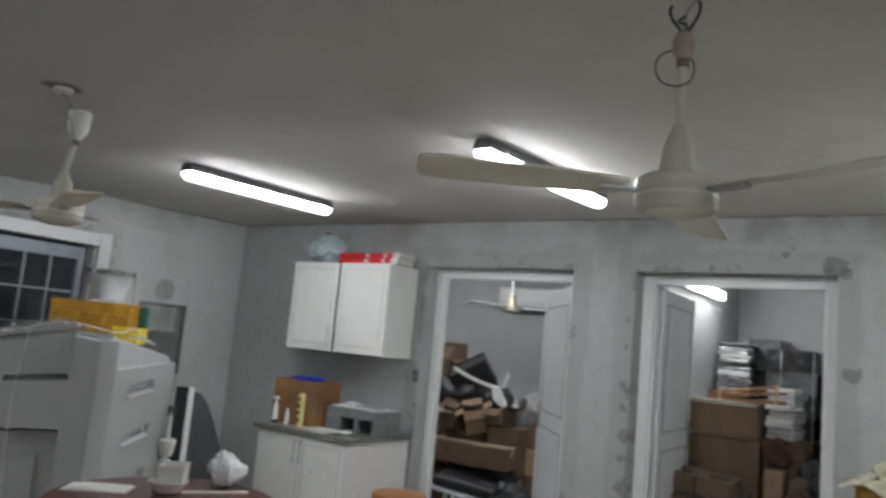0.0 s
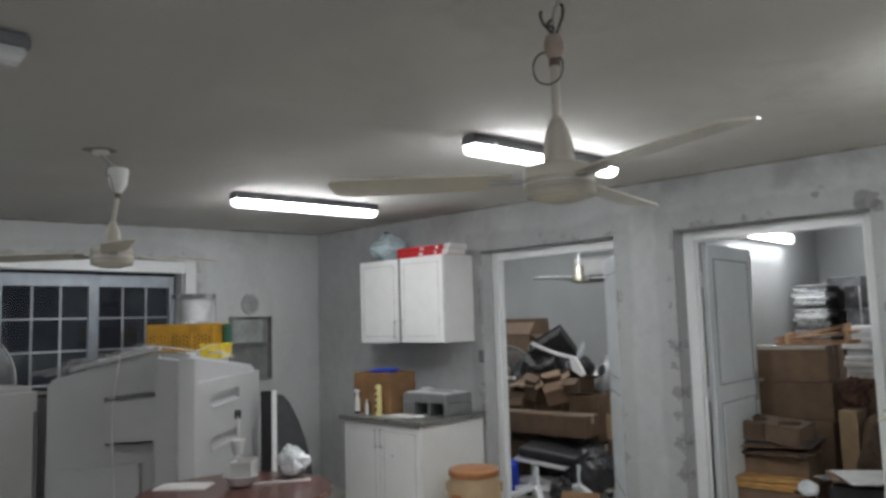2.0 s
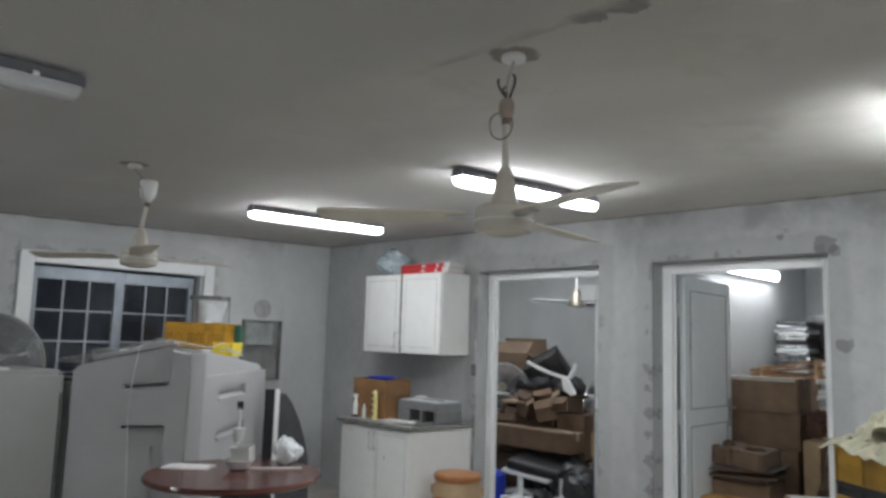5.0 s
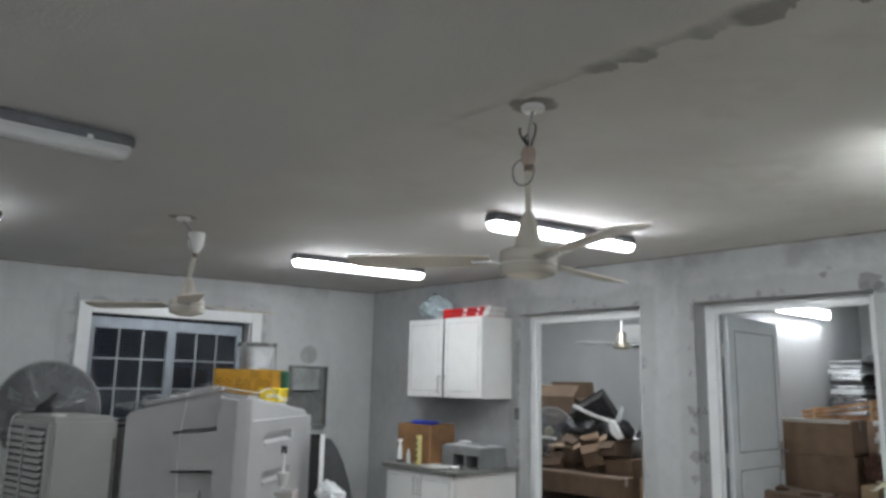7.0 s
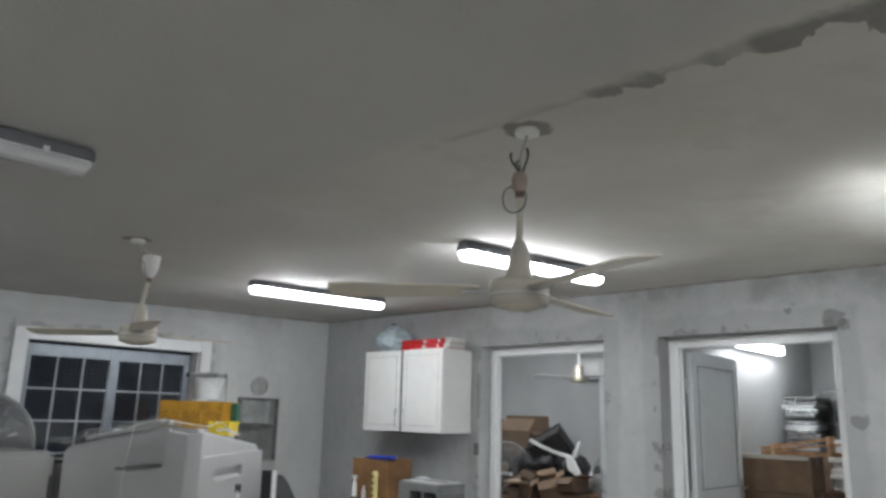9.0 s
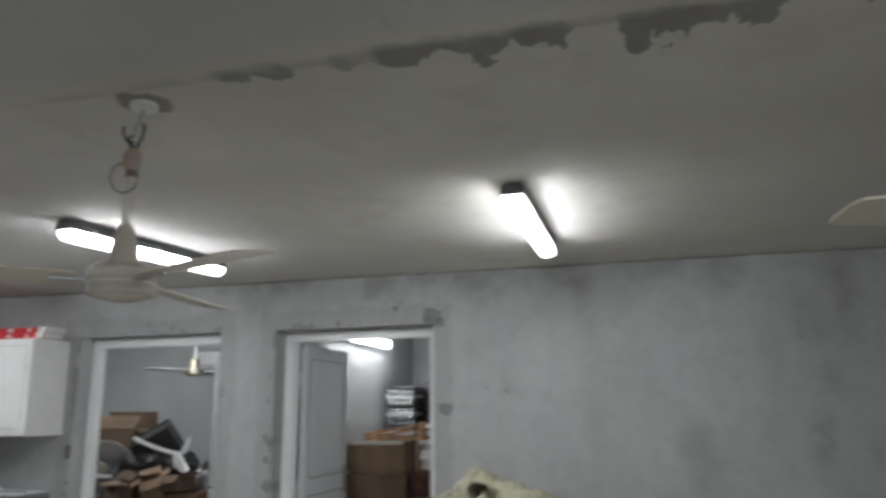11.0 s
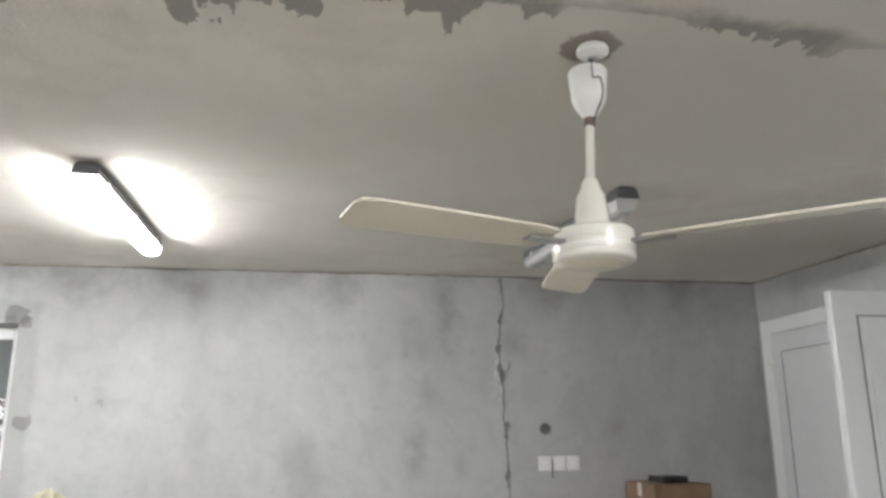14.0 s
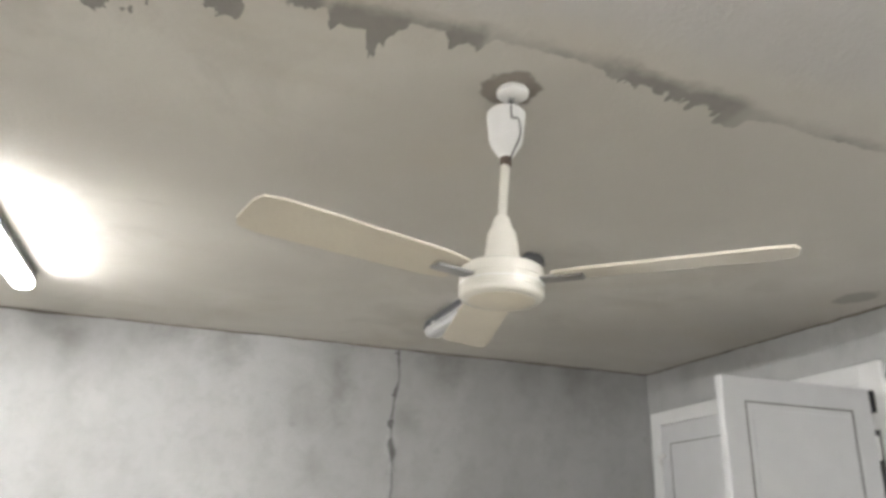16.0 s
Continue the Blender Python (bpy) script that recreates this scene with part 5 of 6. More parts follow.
def cage_fan(x, y, z, rz, r, label, pole=True, tilt=0.0, dusty=False, wrapped=False):
    ob = thing("cage_fan", x, y, 0.0, rz, label, "fan")
    turn = Matrix.Translation((0, 0, z)) @ Matrix.Rotation(radians(90 + tilt), 4, "X")
    def put(name, bm, mat, par=ob, lab="", smooth=False):
        bmesh.ops.transform(bm, matrix=turn, verts=bm.verts)
        return part(name, bm, mat, par, lab, smooth)
    circle = lambda rad, h: [(rad * math.cos(2 * math.pi * k / 40), rad * math.sin(2 * math.pi * k / 40), h) for k in range(41)]
    put("cage_rim", sweep(circle(r, 0), 0.008, 6), M_STEEL)
    bm = bmesh.new()
    rings, ribs = (6, 20) if wrapped else (22, 72)
    for k in range(1, rings):
        q = k / rings
        for side in (1, -1):
            sweep(circle(r * q, side * 0.085 * math.cos(q * 1.5)), 0.0022, 4, bm)
    tagged(put("cage_rings", bm, M_GREYDARK if wrapped else M_STEEL), kind="stuff")
    bm = bmesh.new()
    for k in range(ribs):
        a = 2 * math.pi * k / ribs
        for side in (1, -1):
            sweep([(r * q * math.cos(a), r * q * math.sin(a), side * 0.085 * math.cos(q * 1.5)) for q in (0.12, 0.4, 0.7, 1.0)], 0.0022, 4, bm)
    tagged(put("cage_ribs", bm, M_GREYDARK if wrapped else M_STEEL), kind="stuff")
    if dusty:
        put("mesh_cover", lathe([(0.0, 0.088), (r * 0.3, 0.084), (r * 0.6, 0.062), (r * 0.85, 0.032), (r * 0.99, 0.006)], 40), M_MESHFILM, smooth=True)
        put("bracket", outline([(-0.02, 0.0), (0.03, 0.03), (0.075, 0.10), (0.095, 0.15), (0.05, 0.11), (-0.03, 0.05), (-0.10, -0.08), (-0.12, -0.2), (0.02, -0.2), (0.03, -0.08)], 0.094, 0.106), M_DARK, ob, "black hub bracket")
    if dusty:
        for k, (a, q) in enumerate(((0.3, 0.85), (1.1, 0.5), (2.0, 0.9), (2.9, 0.7), (3.6, 0.95), (4.4, 0.6), (5.3, 0.9), (5.9, 0.55))):
            put("crease", sweep([(0.05 * math.cos(a), 0.05 * math.sin(a), 0.092), (r * 0.5 * q * math.cos(a + 0.05), r * 0.5 * q * math.sin(a + 0.05), 0.080), (r * q * math.cos(a), r * q * math.sin(a), 0.03 + 0.05 * (1 - q))], 0.0, flat=(0.016, 0.003)), M_FILM, ob)
    if wrapped:
        put("wrapping", crumple(lathe([(0.0, 0.125), (r * 0.4, 0.120), (r * 0.8, 0.085), (r * 1.05, 0.02), (r * 1.03, -0.05), (r * 0.6, -0.12)], 40), 0.02, 9.0, 3.0), M_THINFILM, ob, "loose clear plastic wrapping", True)
    put("hub_cap", lathe([(0.0, 0.10), (0.05, 0.098), (0.06, 0.085), (0.0, 0.085)], 20), M_BRASS if wrapped else M_DARK)
    put("motor", lathe([(0.0, -0.22), (0.06, -0.21), (0.075, -0.18), (0.075, -0.09), (0.0, -0.08)], 22), M_DARK, smooth=True)
    for k in range(3):
        b = outline([(0.04, -0.02), (0.16, -0.10), (r * 0.86, -0.12), (r * 0.9, 0.0), (r * 0.7, 0.09), (0.2, 0.06), (0.04, 0.02)], -0.003, 0.003)
        bmesh.ops.transform(b, matrix=Matrix.Rotation(radians(120 * k + 25), 4, "Z") @ Matrix.Rotation(radians(16), 4, "X"), verts=b.verts)
        put("blade", b, M_GREYDARK if wrapped else M_CLEAR)
    if pole:
        part("pole", sweep([(0, 0.14, 0.03), (0, 0.14, z)], 0.018, 12), M_DARK, ob)
        part("foot", lathe([(0.0, 0.0), (0.20, 0.0), (0.20, 0.02), (0.03, 0.04), (0.0, 0.04)], 28, 0, 0.14), M_DARK, ob)
    return ob


cage_fan(-4.888, 1.602, 1.256, 65, 0.365, "large industrial cage fan with a dusty mesh cover", dusty=True)


# ---- on the big cooler ----
M_HOLE = plain("crate_hole", (0.09, 0.045, 0.008), 0.8)


def crate(x, y, z, rz, w, d, h, material, label, cols, holes=True, group="plastic crates"):
    """A stacking crate with ribbed, perforated sides."""
    ob = thing("plastic_crate", x, y, z, rz, label, "crate", group)
    t = 0.008
    bm = tray(w, d, h, t)
    part("body", bm, material, ob)
    bm = block(-w / 2 - 0.008, w / 2 + 0.008, -d / 2 - 0.008, -d / 2, h - 0.02, h, 0.003)
    block(-w / 2 - 0.008, w / 2 + 0.008, d / 2, d / 2 + 0.008, h - 0.02, h, 0.003, bm=bm)
    block(-w / 2 - 0.008, -w / 2, -d / 2, d / 2, h - 0.02, h, 0.003, bm=bm)
    block(w / 2, w / 2 + 0.008, -d / 2, d / 2, h - 0.02, h, 0.003, bm=bm)
    part("rim", bm, material, ob)
    for k in range(cols + 1):
        x0 = -w / 2 + (w - 0.014) * k / cols
        part("rib", block(x0, x0 + 0.014, -d / 2 - 0.008, -d / 2, 0.0, h - 0.02, 0.002), material, ob)
    if holes:
        part("top_band", block(-w / 2, w / 2, -d / 2 - 0.006, -d / 2, 0.66 * h, h - 0.02, 0.002), material, ob)
        for k in range(cols):
            bm = bmesh.new()
            a, b = -w / 2 + w * k / cols + 0.032, -w / 2 + w * (k + 1) / cols - 0.032
            n = max(2, int((b - a) / 0.027) + 1)
            for i in range(n):
                for j in range(4):
                    hx, hz = a + (b - a) * i / max(1, n - 1), 0.022 + 0.030 * j + (0.013 if i % 2 else 0)
                    outline([(hx - 0.008, hz), (hx, hz - 0.009), (hx + 0.008, hz), (hx, hz + 0.009)], -d / 2 - 0.0015, -d / 2, "y", bm=bm)
            tagged(part("perforation", bm, M_HOLE, ob), kind="stuff")
    else:
        for z in (0.42 * h, 0.46 * h):
            part("band", block(-w / 2 - 0.005, w / 2 + 0.005, -d / 2 - 0.005, -d / 2, z, z + 0.012, 0.002), material, ob)
            part("band", block(-w / 2 - 0.005, -w / 2, -d / 2, d / 2, z, z + 0.012, 0.002), material, ob)
            part("band", block(w / 2, w / 2 + 0.005, -d / 2, d / 2, z, z + 0.012, 0.002), material, ob)
    return ob


crate(-4.765, 3.175, 1.385, 40.7, 0.52, 0.36, 0.215, M_YELLOW, "orange-yellow perforated plastic crate on the air cooler", 3)
crate(-4.49, 3.255, 1.335, 40.7, 0.16, 0.22, 0.11, M_LEMON, "lemon-yellow plastic tray on the air cooler", 1, False)
sh = thing("bucket_lampshade", -4.730, 3.195, 1.600, 40.7, "frosted tapered shade with a chrome ring on thin legs", "lampshade")
part("shade", lathe([(0.09, 0.02), (0.105, 0.02), (0.145, 0.20), (0.150, 0.205), (0.140, 0.20), (0.10, 0.03), (0.09, 0.02)], 36), M_CLEAR, sh, smooth=True)
part("ring", lathe([(0.146, 0.195), (0.168, 0.195), (0.170, 0.228), (0.146, 0.228), (0.146, 0.195)], 36), M_CHROME, sh, "chrome ring", smooth=True)
for k in range(3):
    a = radians(120 * k + 5)
    part("leg", sweep([(0.165 * math.cos(a), 0.165 * math.sin(a), 0.20), (0.172 * math.cos(a), 0.172 * math.sin(a), 0.0)], 0.006, 8), M_STEEL, sh)
rag_ob = thing("green_cloth", -4.550, 3.385, 1.390, 40.7, "dark green cloth stuffed beside the yellow crate", "cloth")
part("fold", crumple(block(-0.03, 0.03, -0.03, 0.03, 0.0, 0.20, 0.012), 0.02, 14.0), M_GREEN, rag_ob)

# dark desk panel leaning beside the cooler
dp = thing("desk_panel", -4.018, 3.480, 0.000, 57, "charcoal desk end panel with a curved top and white edge", "desk panel")
part("black_board", block(-0.115, -0.036, -0.045, 0.0, 0.0, 1.09, 0.003), plain("matt_black_board", (0.008, 0.008, 0.009), 0.8, vary=0.1), dp, "black board")
part("white_post", block(-0.036, 0.0, -0.048, 0.02, 0.0, 1.085, 0.004), M_PVC, dp, "white edge post")
curve = [(0.0, 0.0), (0.0, 1.06), (0.05, 1.05), (0.10, 0.985), (0.16, 0.86), (0.21, 0.71), (0.245, 0.56), (0.26, 0.42), (0.265, 0.0)]
part("curved_panel", outline(curve, 0.0, 0.025, "y", 0.003), M_GREYDARK, dp, "charcoal curved panel")

# ---- crates and sacks by the doorway ----
CX, CY, CR = 0.158, 4.472, -38
for z, h, mat, text in ((0.0, 0.388, M_OCHRE, "stacked yellow plastic crate by the doorway"), (0.39, 0.385, M_OCHRE, "stacked yellow plastic crate by the doorway"),
                        (0.777, 0.073, M_DARK, "shallow black plastic crate in a yellow stack"), (0.852, 0.185, M_OCHRE, "yellow plastic crate heaped with cream sacking")):
    crate(CX, CY, z, CR + (2 if z > 0.8 else 0), 0.60, 0.40, h, mat, text, 3, False, "crates by the doorway")


def cloth(name, x, y, z, rz, w, d, h, seed, label, fold, sag=0.06):
    """A heaped cloth: a ruffled sheet with ridged folds and edges that droop."""
    ob = thing(name, x, y, z, rz, label, "sacking")
    bm = bmesh.new()
    bmesh.ops.create_grid(bm, x_segments=64, y_segments=48, size=0.5)
    for v in bm.verts:
        u, t = v.co.x, v.co.y
        n1 = noise.noise(Vector((u * 3.2 + seed, t * 2.6, seed)))
        ridge = 1.0 - 2.2 * abs(noise.noise(Vector((u * 5.0 + seed * 2, t * 3.4 + 0.8 * u, seed + 4))))
        n2 = noise.noise(Vector((u * 15, t * 13 + seed, 2)))
        dome = max(0.0, 1 - (abs(u) * 2) ** 2.0) * max(0.0, 1 - (abs(t) * 2) ** 2.0)
        rim = max(abs(u), abs(t)) * 2
        pull = noise.noise_vector(Vector((u * 2.5, t * 2.5, seed + 9)))
        v.co = Vector((u * w * (1 + 0.16 * n1) + 0.05 * pull.x, t * d * (1 + 0.12 * n1) + 0.04 * pull.y,
                       h * dome * (0.75 + fold * n1) + 0.058 * ridge * (0.35 + dome) + 0.020 * n2 - sag * max(0.0, rim - 0.80) * 5 * (0.6 + 0.8 * n1)))
    low = min(v.co.z for v in bm.verts)
    bmesh.ops.solidify(bm, geom=bm.faces[:], thickness=0.005)
    part("fold", bm, M_SACK, ob, smooth=True)
    return ob


cloth("cream_sack", 0.159, 4.470, 1.035, CR, 0.72, 0.54, 0.02, 3.0, "crumpled cream sacking spread over the yellow crates", 0.5, 0.05)
cloth("cream_sack", 0.129, 4.460, 1.050, CR - 6, 0.64, 0.42, 0.02, 21.0, "crumpled cream sacking spread over the yellow crates", 0.8, 0.02)
cloth("cream_sack", 0.155, 4.500, 1.068, CR + 14, 0.56, 0.40, 0.035, 9.0, "crumpled cream sacking heaped on the yellow crates", 0.9, 0.0)
cloth("cream_sack", 0.040, 4.600, 1.085, CR - 20, 0.42, 0.26, 0.06, 14.0, "crumpled cream sacking heaped on the yellow crates", 0.9, 0.0)
roll = thing("sacking_roll", 0.159, 4.40, 1.095, -22, "loose open roll of cream sacking on the heap", "sacking", rx=-8)
bm = bmesh.new()
own = []
for k in range(60):
    a, r = 0.22 * k, 0.042 + 0.0006 * k
    own.append((bm.verts.new((1.15 * r * math.cos(a), -0.15 + 0.02 * math.sin(a * 1.3), 0.8 * r * math.sin(a))), bm.verts.new((0.6 * r * math.cos(a), 0.17, 0.5 * r * math.sin(a) - 0.02))))
for u, v in zip(own, own[1:]):
    bm.faces.new((u[0], v[0], v[1], u[1]))
bmesh.ops.solidify(bm, geom=bm.faces[:], thickness=0.003)
part("fold", bm, M_SACK, roll, smooth=True)

# ---- boxes in the far corner ----
for k, (dz, h) in enumerate(((0.0, 0.40), (0.402, 0.40), (0.806, 0.385))):
    carton(3.385 + 0.008 * k, 4.68, dz, 3 * k - 3, 0.35, 0.38, h, M_KRAFT, "closed brown cardboard box in a corner stack", group="corner boxes")
bk = thing("black_case", 3.40, 4.66, 1.196, 6, "flat black plastic case on the corner boxes", "case")
part("body", block(-0.080, 0.080, -0.09, 0.09, 0, 0.035, 0.008), M_DARK, bk)
part("handle", sweep(spline([(-0.05, -0.09, 0.018), (-0.045, -0.115, 0.018), (0.045, -0.115, 0.018), (0.05, -0.09, 0.018)]), 0.006, 6), M_DARK, bk)


# ---- store behind the left doorway ----
unit = thing("split_air_conditioner", -4.02, 8.328, 2.015, label="white split air conditioner high on the store wall", category="air conditioner")
prof = [(0.0, 0.0), (-0.12, 0.0), (-0.19, 0.05), (-0.205, 0.12), (-0.20, 0.26), (-0.18, 0.285), (0.0, 0.285)]
part("body", outline(prof, -0.43, 0.43, "x", 0.006), M_WHITE, unit)
part("outlet", outline([(-0.123, -0.002), (-0.196, 0.05), (-0.199, 0.055), (-0.13, 0.003)], -0.30, 0.36, "x"), M_DARK, unit, "dark air outlet")
part("vane", block(-0.28, 0.34, -0.19, -0.178, 0.020, 0.032, 0.002), M_PVC, unit)
# unseen store lamp, its place guessed
batten(-3.15, 5.65, 6.85, True, "long white batten lamp under the store ceiling, lit", z=2.405, rz=90.0)
# second unseen lamp, added to brighten the store's back wall
batten(-4.95, 6.20, 7.40, True, "long white batten lamp, dimmed to balance the light", z=2.405, rz=90.0, tube_mat=M_TUBEDIM)
ceiling_fan(-3.592, 6.935, 132, M_BRASS, M_BLADE, 0.02, None, 2.365, 2.110, 2.000, 1.925, 0.092, "pale brass ceiling fan with a white rod and slim metal blades", blade=0.58, top=2.405, mat_rod=M_WHITE, drum=True)

pile = "open cardboard boxes heaped in the store"
carton(-4.654, 7.328, 0.000, 5, 0.75, 0.55, 0.575, M_KRAFT2, "large brown cardboard box at the back of the store", group=pile)
carton(-4.694, 7.378, 0.579, -4, 0.70, 0.50, 0.60, M_KRAFT2, "large brown cardboard box at the back of the store", group=pile)
carton(-4.814, 7.398, 1.183, 4, 0.64, 0.44, 0.20, M_KRAFT4, "open brown cardboard box on top of the heap", True, group=pile, flaps=(-8, None, -42, 115))
carton(-3.894, 7.278, 0.000, -8, 0.70, 0.60, 0.455, M_KRAFT2, "large brown cardboard box at the back of the store", group=pile)
carton(-3.914, 7.298, 0.459, 6, 0.62, 0.50, 0.42, M_KRAFT2, "brown cardboard box in the store heap", group=pile)
carton(-3.334, 7.078, 0.000, 12, 0.42, 0.50, 0.475, M_KRAFT, "brown cardboard box in the store heap", group=pile)
carton(-3.354, 7.098, 0.479, -6, 0.36, 0.40, 0.40, M_KRAFT2, "brown cardboard box in the store heap", group=pile)
carton(-4.084, 6.598, 0.355, 3, 0.46, 0.36, 0.34, M_KRAFT2, "open brown cardboard box with folded flaps", True, group=pile, flaps=(20, 110, 150, 100))
carton(-3.634, 6.598, 0.375, -10, 0.36, 0.34, 0.36, M_KRAFT, "open brown cardboard box with folded flaps", True, group=pile, flaps=(25, 95, 140, 120))
carton(-3.294, 6.558, 0.375, 8, 0.30, 0.32, 0.44, M_KRAFT, "closed brown cardboard box in the heap", group=pile, tape=False)
carton(-4.014, 6.638, 0.700, 16, 0.30, 0.26, 0.22, M_KRAFT, "small open cardboard box on the heap", True, group=pile, flaps=(60, 100, 120, 80))
carton(-3.654, 6.618, 0.740, -20, 0.32, 0.24, 0.16, M_KRAFT3, "small open cardboard box on the heap", True, group=pile, flaps=(70, 110, 130, 90))
carton(-3.454, 6.678, 0.755, 30, 0.22, 0.22, 0.18, M_KRAFT2, "small brown cardboard box on the heap", group=pile, tape=False)
carton(-3.694, 6.558, 0.000, 1, 1.10, 0.44, 0.350, M_KRAFT2, "long brown cardboard box under the heap", group=pile)
for x, y, z, rz, rx, ry, w, d, h, mat in ((-4.00, 6.47, 0.66, 24, 14, 8, 0.24, 0.20, 0.20, M_KRAFT2), (-3.834, 6.415, 0.755, -16, -10, 12, 0.22, 0.20, 0.24, M_KRAFT2), (-3.554, 6.395, 0.755, 34, 12, -14, 0.20, 0.20, 0.22, M_KRAFT),
                                         (-3.334, 6.415, 0.835, -8, -6, -5, 0.24, 0.22, 0.14, M_KRAFT2), (-4.054, 6.375, 0.615, 10, 4, -6, 0.30, 0.20, 0.16, M_KRAFT2)):
    carton(x, y, z, rz, w, d, h, mat, "small torn cardboard box tumbled on the heap", True, group=pile, rx=rx, ry=ry, flaps=(65, 110, 140, 75))
carton(-3.614, 6.198, 0.475, 1.5, 1.12, 0.26, 0.19, M_KRAFT, "long flat brown cardboard box lying on clutter", group=pile)
for k in range(4):
    carton(-2.86 + 0.02 * (k % 2), 6.45, 0.225 * k, 3 * k - 4, 0.24, 0.26, 0.222, M_KRAFT if k % 2 else M_PAIL, "small beige cardboard box in a stack beside the door", group="small boxes beside the door", tape=False)

# dark plastic basket, arm and fans on the heap
bs = thing("plastic_basket", -3.964, 7.078, 1.085, 24, "dark perforated plastic basket tipped on the heap", "basket", rx=20, ry=-30)
bs.scale = (0.86, 0.86, 0.86)
for k in range(7):
    part("slat", block(-0.24, 0.24, -0.18, -0.165, 0.02 + 0.055 * k, 0.05 + 0.055 * k, 0.003), M_DARK, bs)
    part("slat", block(-0.24, -0.225, -0.165, 0.18, 0.02 + 0.055 * k, 0.05 + 0.055 * k, 0.003), M_DARK, bs)
    part("slat", block(-0.225, 0.225, 0.165, 0.18, 0.02 + 0.055 * k, 0.05 + 0.055 * k, 0.003), M_DARK, bs)
    part("slat", block(0.225, 0.24, -0.165, 0.18, 0.02 + 0.055 * k, 0.05 + 0.055 * k, 0.003), M_DARK, bs)
part("floor_panel", block(-0.24, 0.24, -0.18, 0.18, 0.0, 0.015), M_DARK, bs)
# solid block added to shut out light between the slats
part("liner", block(-0.222, 0.222, -0.163, 0.163, 0.016, 0.36, 0.01), plain("brown_black_fill", (0.030, 0.026, 0.025), 0.6), bs, "brown-black block filling the basket")
for x in (-0.232, -0.08, 0.08, 0.232):
    part("upright", block(x - 0.012, x + 0.012, -0.186, -0.178, 0.0, 0.40, 0.002), M_DARK, bs)
bag("dark_bag", -4.14, 6.93, 0.885, 0.46, 0.40, 0.34, M_DARK, "crumpled black plastic bag on the heap", 12.0)
bag("dark_bag", -3.784, 7.028, 0.885, 0.44, 0.38, 0.28, M_DARK, "crumpled black plastic bag on the heap", 17.0)
arm = thing("white_arm", -4.094, 6.728, 1.305, 0, "long curved white plastic arm lying across the heap", "plastic arm")
part("bar", sweep(spline([(0.0, 0.0, 0.0), (0.07, -0.01, -0.025), (0.20, -0.02, -0.068), (0.36, -0.03, -0.112), (0.56, -0.04, -0.150)]), 0.03, 8, flat=(0.03, 0.03)), M_WHITE, arm, smooth=True)
part("foot", outline([(0.52, -0.13), (0.60, -0.14), (0.70, -0.30), (0.67, -0.34), (0.55, -0.27)], -0.09, -0.05, "y", 0.006), M_WHITE, arm)
part("spout", outline([(0.58, -0.14), (0.64, -0.15), (0.685, -0.03), (0.68, 0.02), (0.665, 0.0), (0.63, -0.08)], -0.07, -0.03, "y", 0.006), M_CLEAR, arm)
cage_fan(-3.274, 6.878, 0.995, -20, 0.21, "small dark cage fan lying on the heap", pole=False, tilt=-25)
cage_fan(-4.50, 6.82, 1.00, 20, 0.27, "small cage fan wrapped in clear plastic", pole=True, wrapped=True)
st = thing("plastic_strip", -4.354, 6.528, 0.935, -12, "white plastic strip lying on the heap", "plastic strip")
part("strip", block(-0.2, 0.2, -0.02, 0.02, 0.0, 0.03, 0.004), M_WHITE, st)
cd = thing("card_sheet", -3.954, 6.398, 0.885, 5, "pale folded card sheet on the boxes", "card")
part("sheet", block(-0.15, 0.15, -0.10, 0.10, 0.0, 0.02, 0.003), plain("pale_card", (0.50, 0.38, 0.27), 0.8), cd)


def swivel_base(x, y, z, rz, label):
    ob = thing("swivel_stand", x, y, z, rz, label, "swivel stand", "swivel stands")
    part("hub", lathe([(0.0, 0.05), (0.035, 0.05), (0.03, 0.12), (0.018, 0.13), (0.018, 0.28), (0.0, 0.28)], 16), M_PVC, ob, smooth=True)
    for k in range(5):
        a = radians(72 * k)
        l = part("leg", sweep([(0.03 * math.cos(a), 0.03 * math.sin(a), 0.10), (0.27 * math.cos(a), 0.27 * math.sin(a), 0.06)], 0.0, flat=(0.05, 0.03)), M_PVC, ob)
        part("castor", lathe([(0.0, 0.0), (0.022, 0.002), (0.025, 0.025), (0.022, 0.048), (0.0, 0.05)], 12, 0.26 * math.cos(a), 0.26 * math.sin(a)), M_DARK, l)
    return ob


swivel_base(-3.534, 5.928, 0.000, 10, "white five-legged swivel chair base on the store floor")
swivel_base(-3.014, 5.898, 0.000, 40, "white five-legged swivel chair base on the store floor")
swivel_base(-3.274, 5.638, 0.000, 25, "white five-legged swivel chair base on the store floor")
bag("dark_bag", -3.554, 6.238, 0.000, 0.40, 0.26, 0.34, M_DARK, "crumpled black plastic sack on the store floor", 44.0, rough=1.8)
bag("dark_bag", -3.054, 5.678, 0.000, 0.20, 0.22, 0.20, M_DARK, "small crumpled black plastic sack on the store floor", 47.0, rough=1.8)
seat = thing("padded_cushion", -3.354, 6.058, 0.275, 6, "black padded chair seat with a white edge lying on chair bases", "cushion", rx=10, ry=5)
part("cushion", block(-0.30, 0.30, -0.20, 0.20, 0.03, 0.12, 0.03, 3), M_DARK, seat)
part("shell", block(-0.33, 0.20, -0.23, 0.18, 0.0, 0.03, 0.01), M_PVC, seat)
bag("dark_bag", -2.984, 6.078, 0.000, 0.50, 0.40, 0.42, M_DARK, "crumpled black plastic sack on the store floor", 23.0)
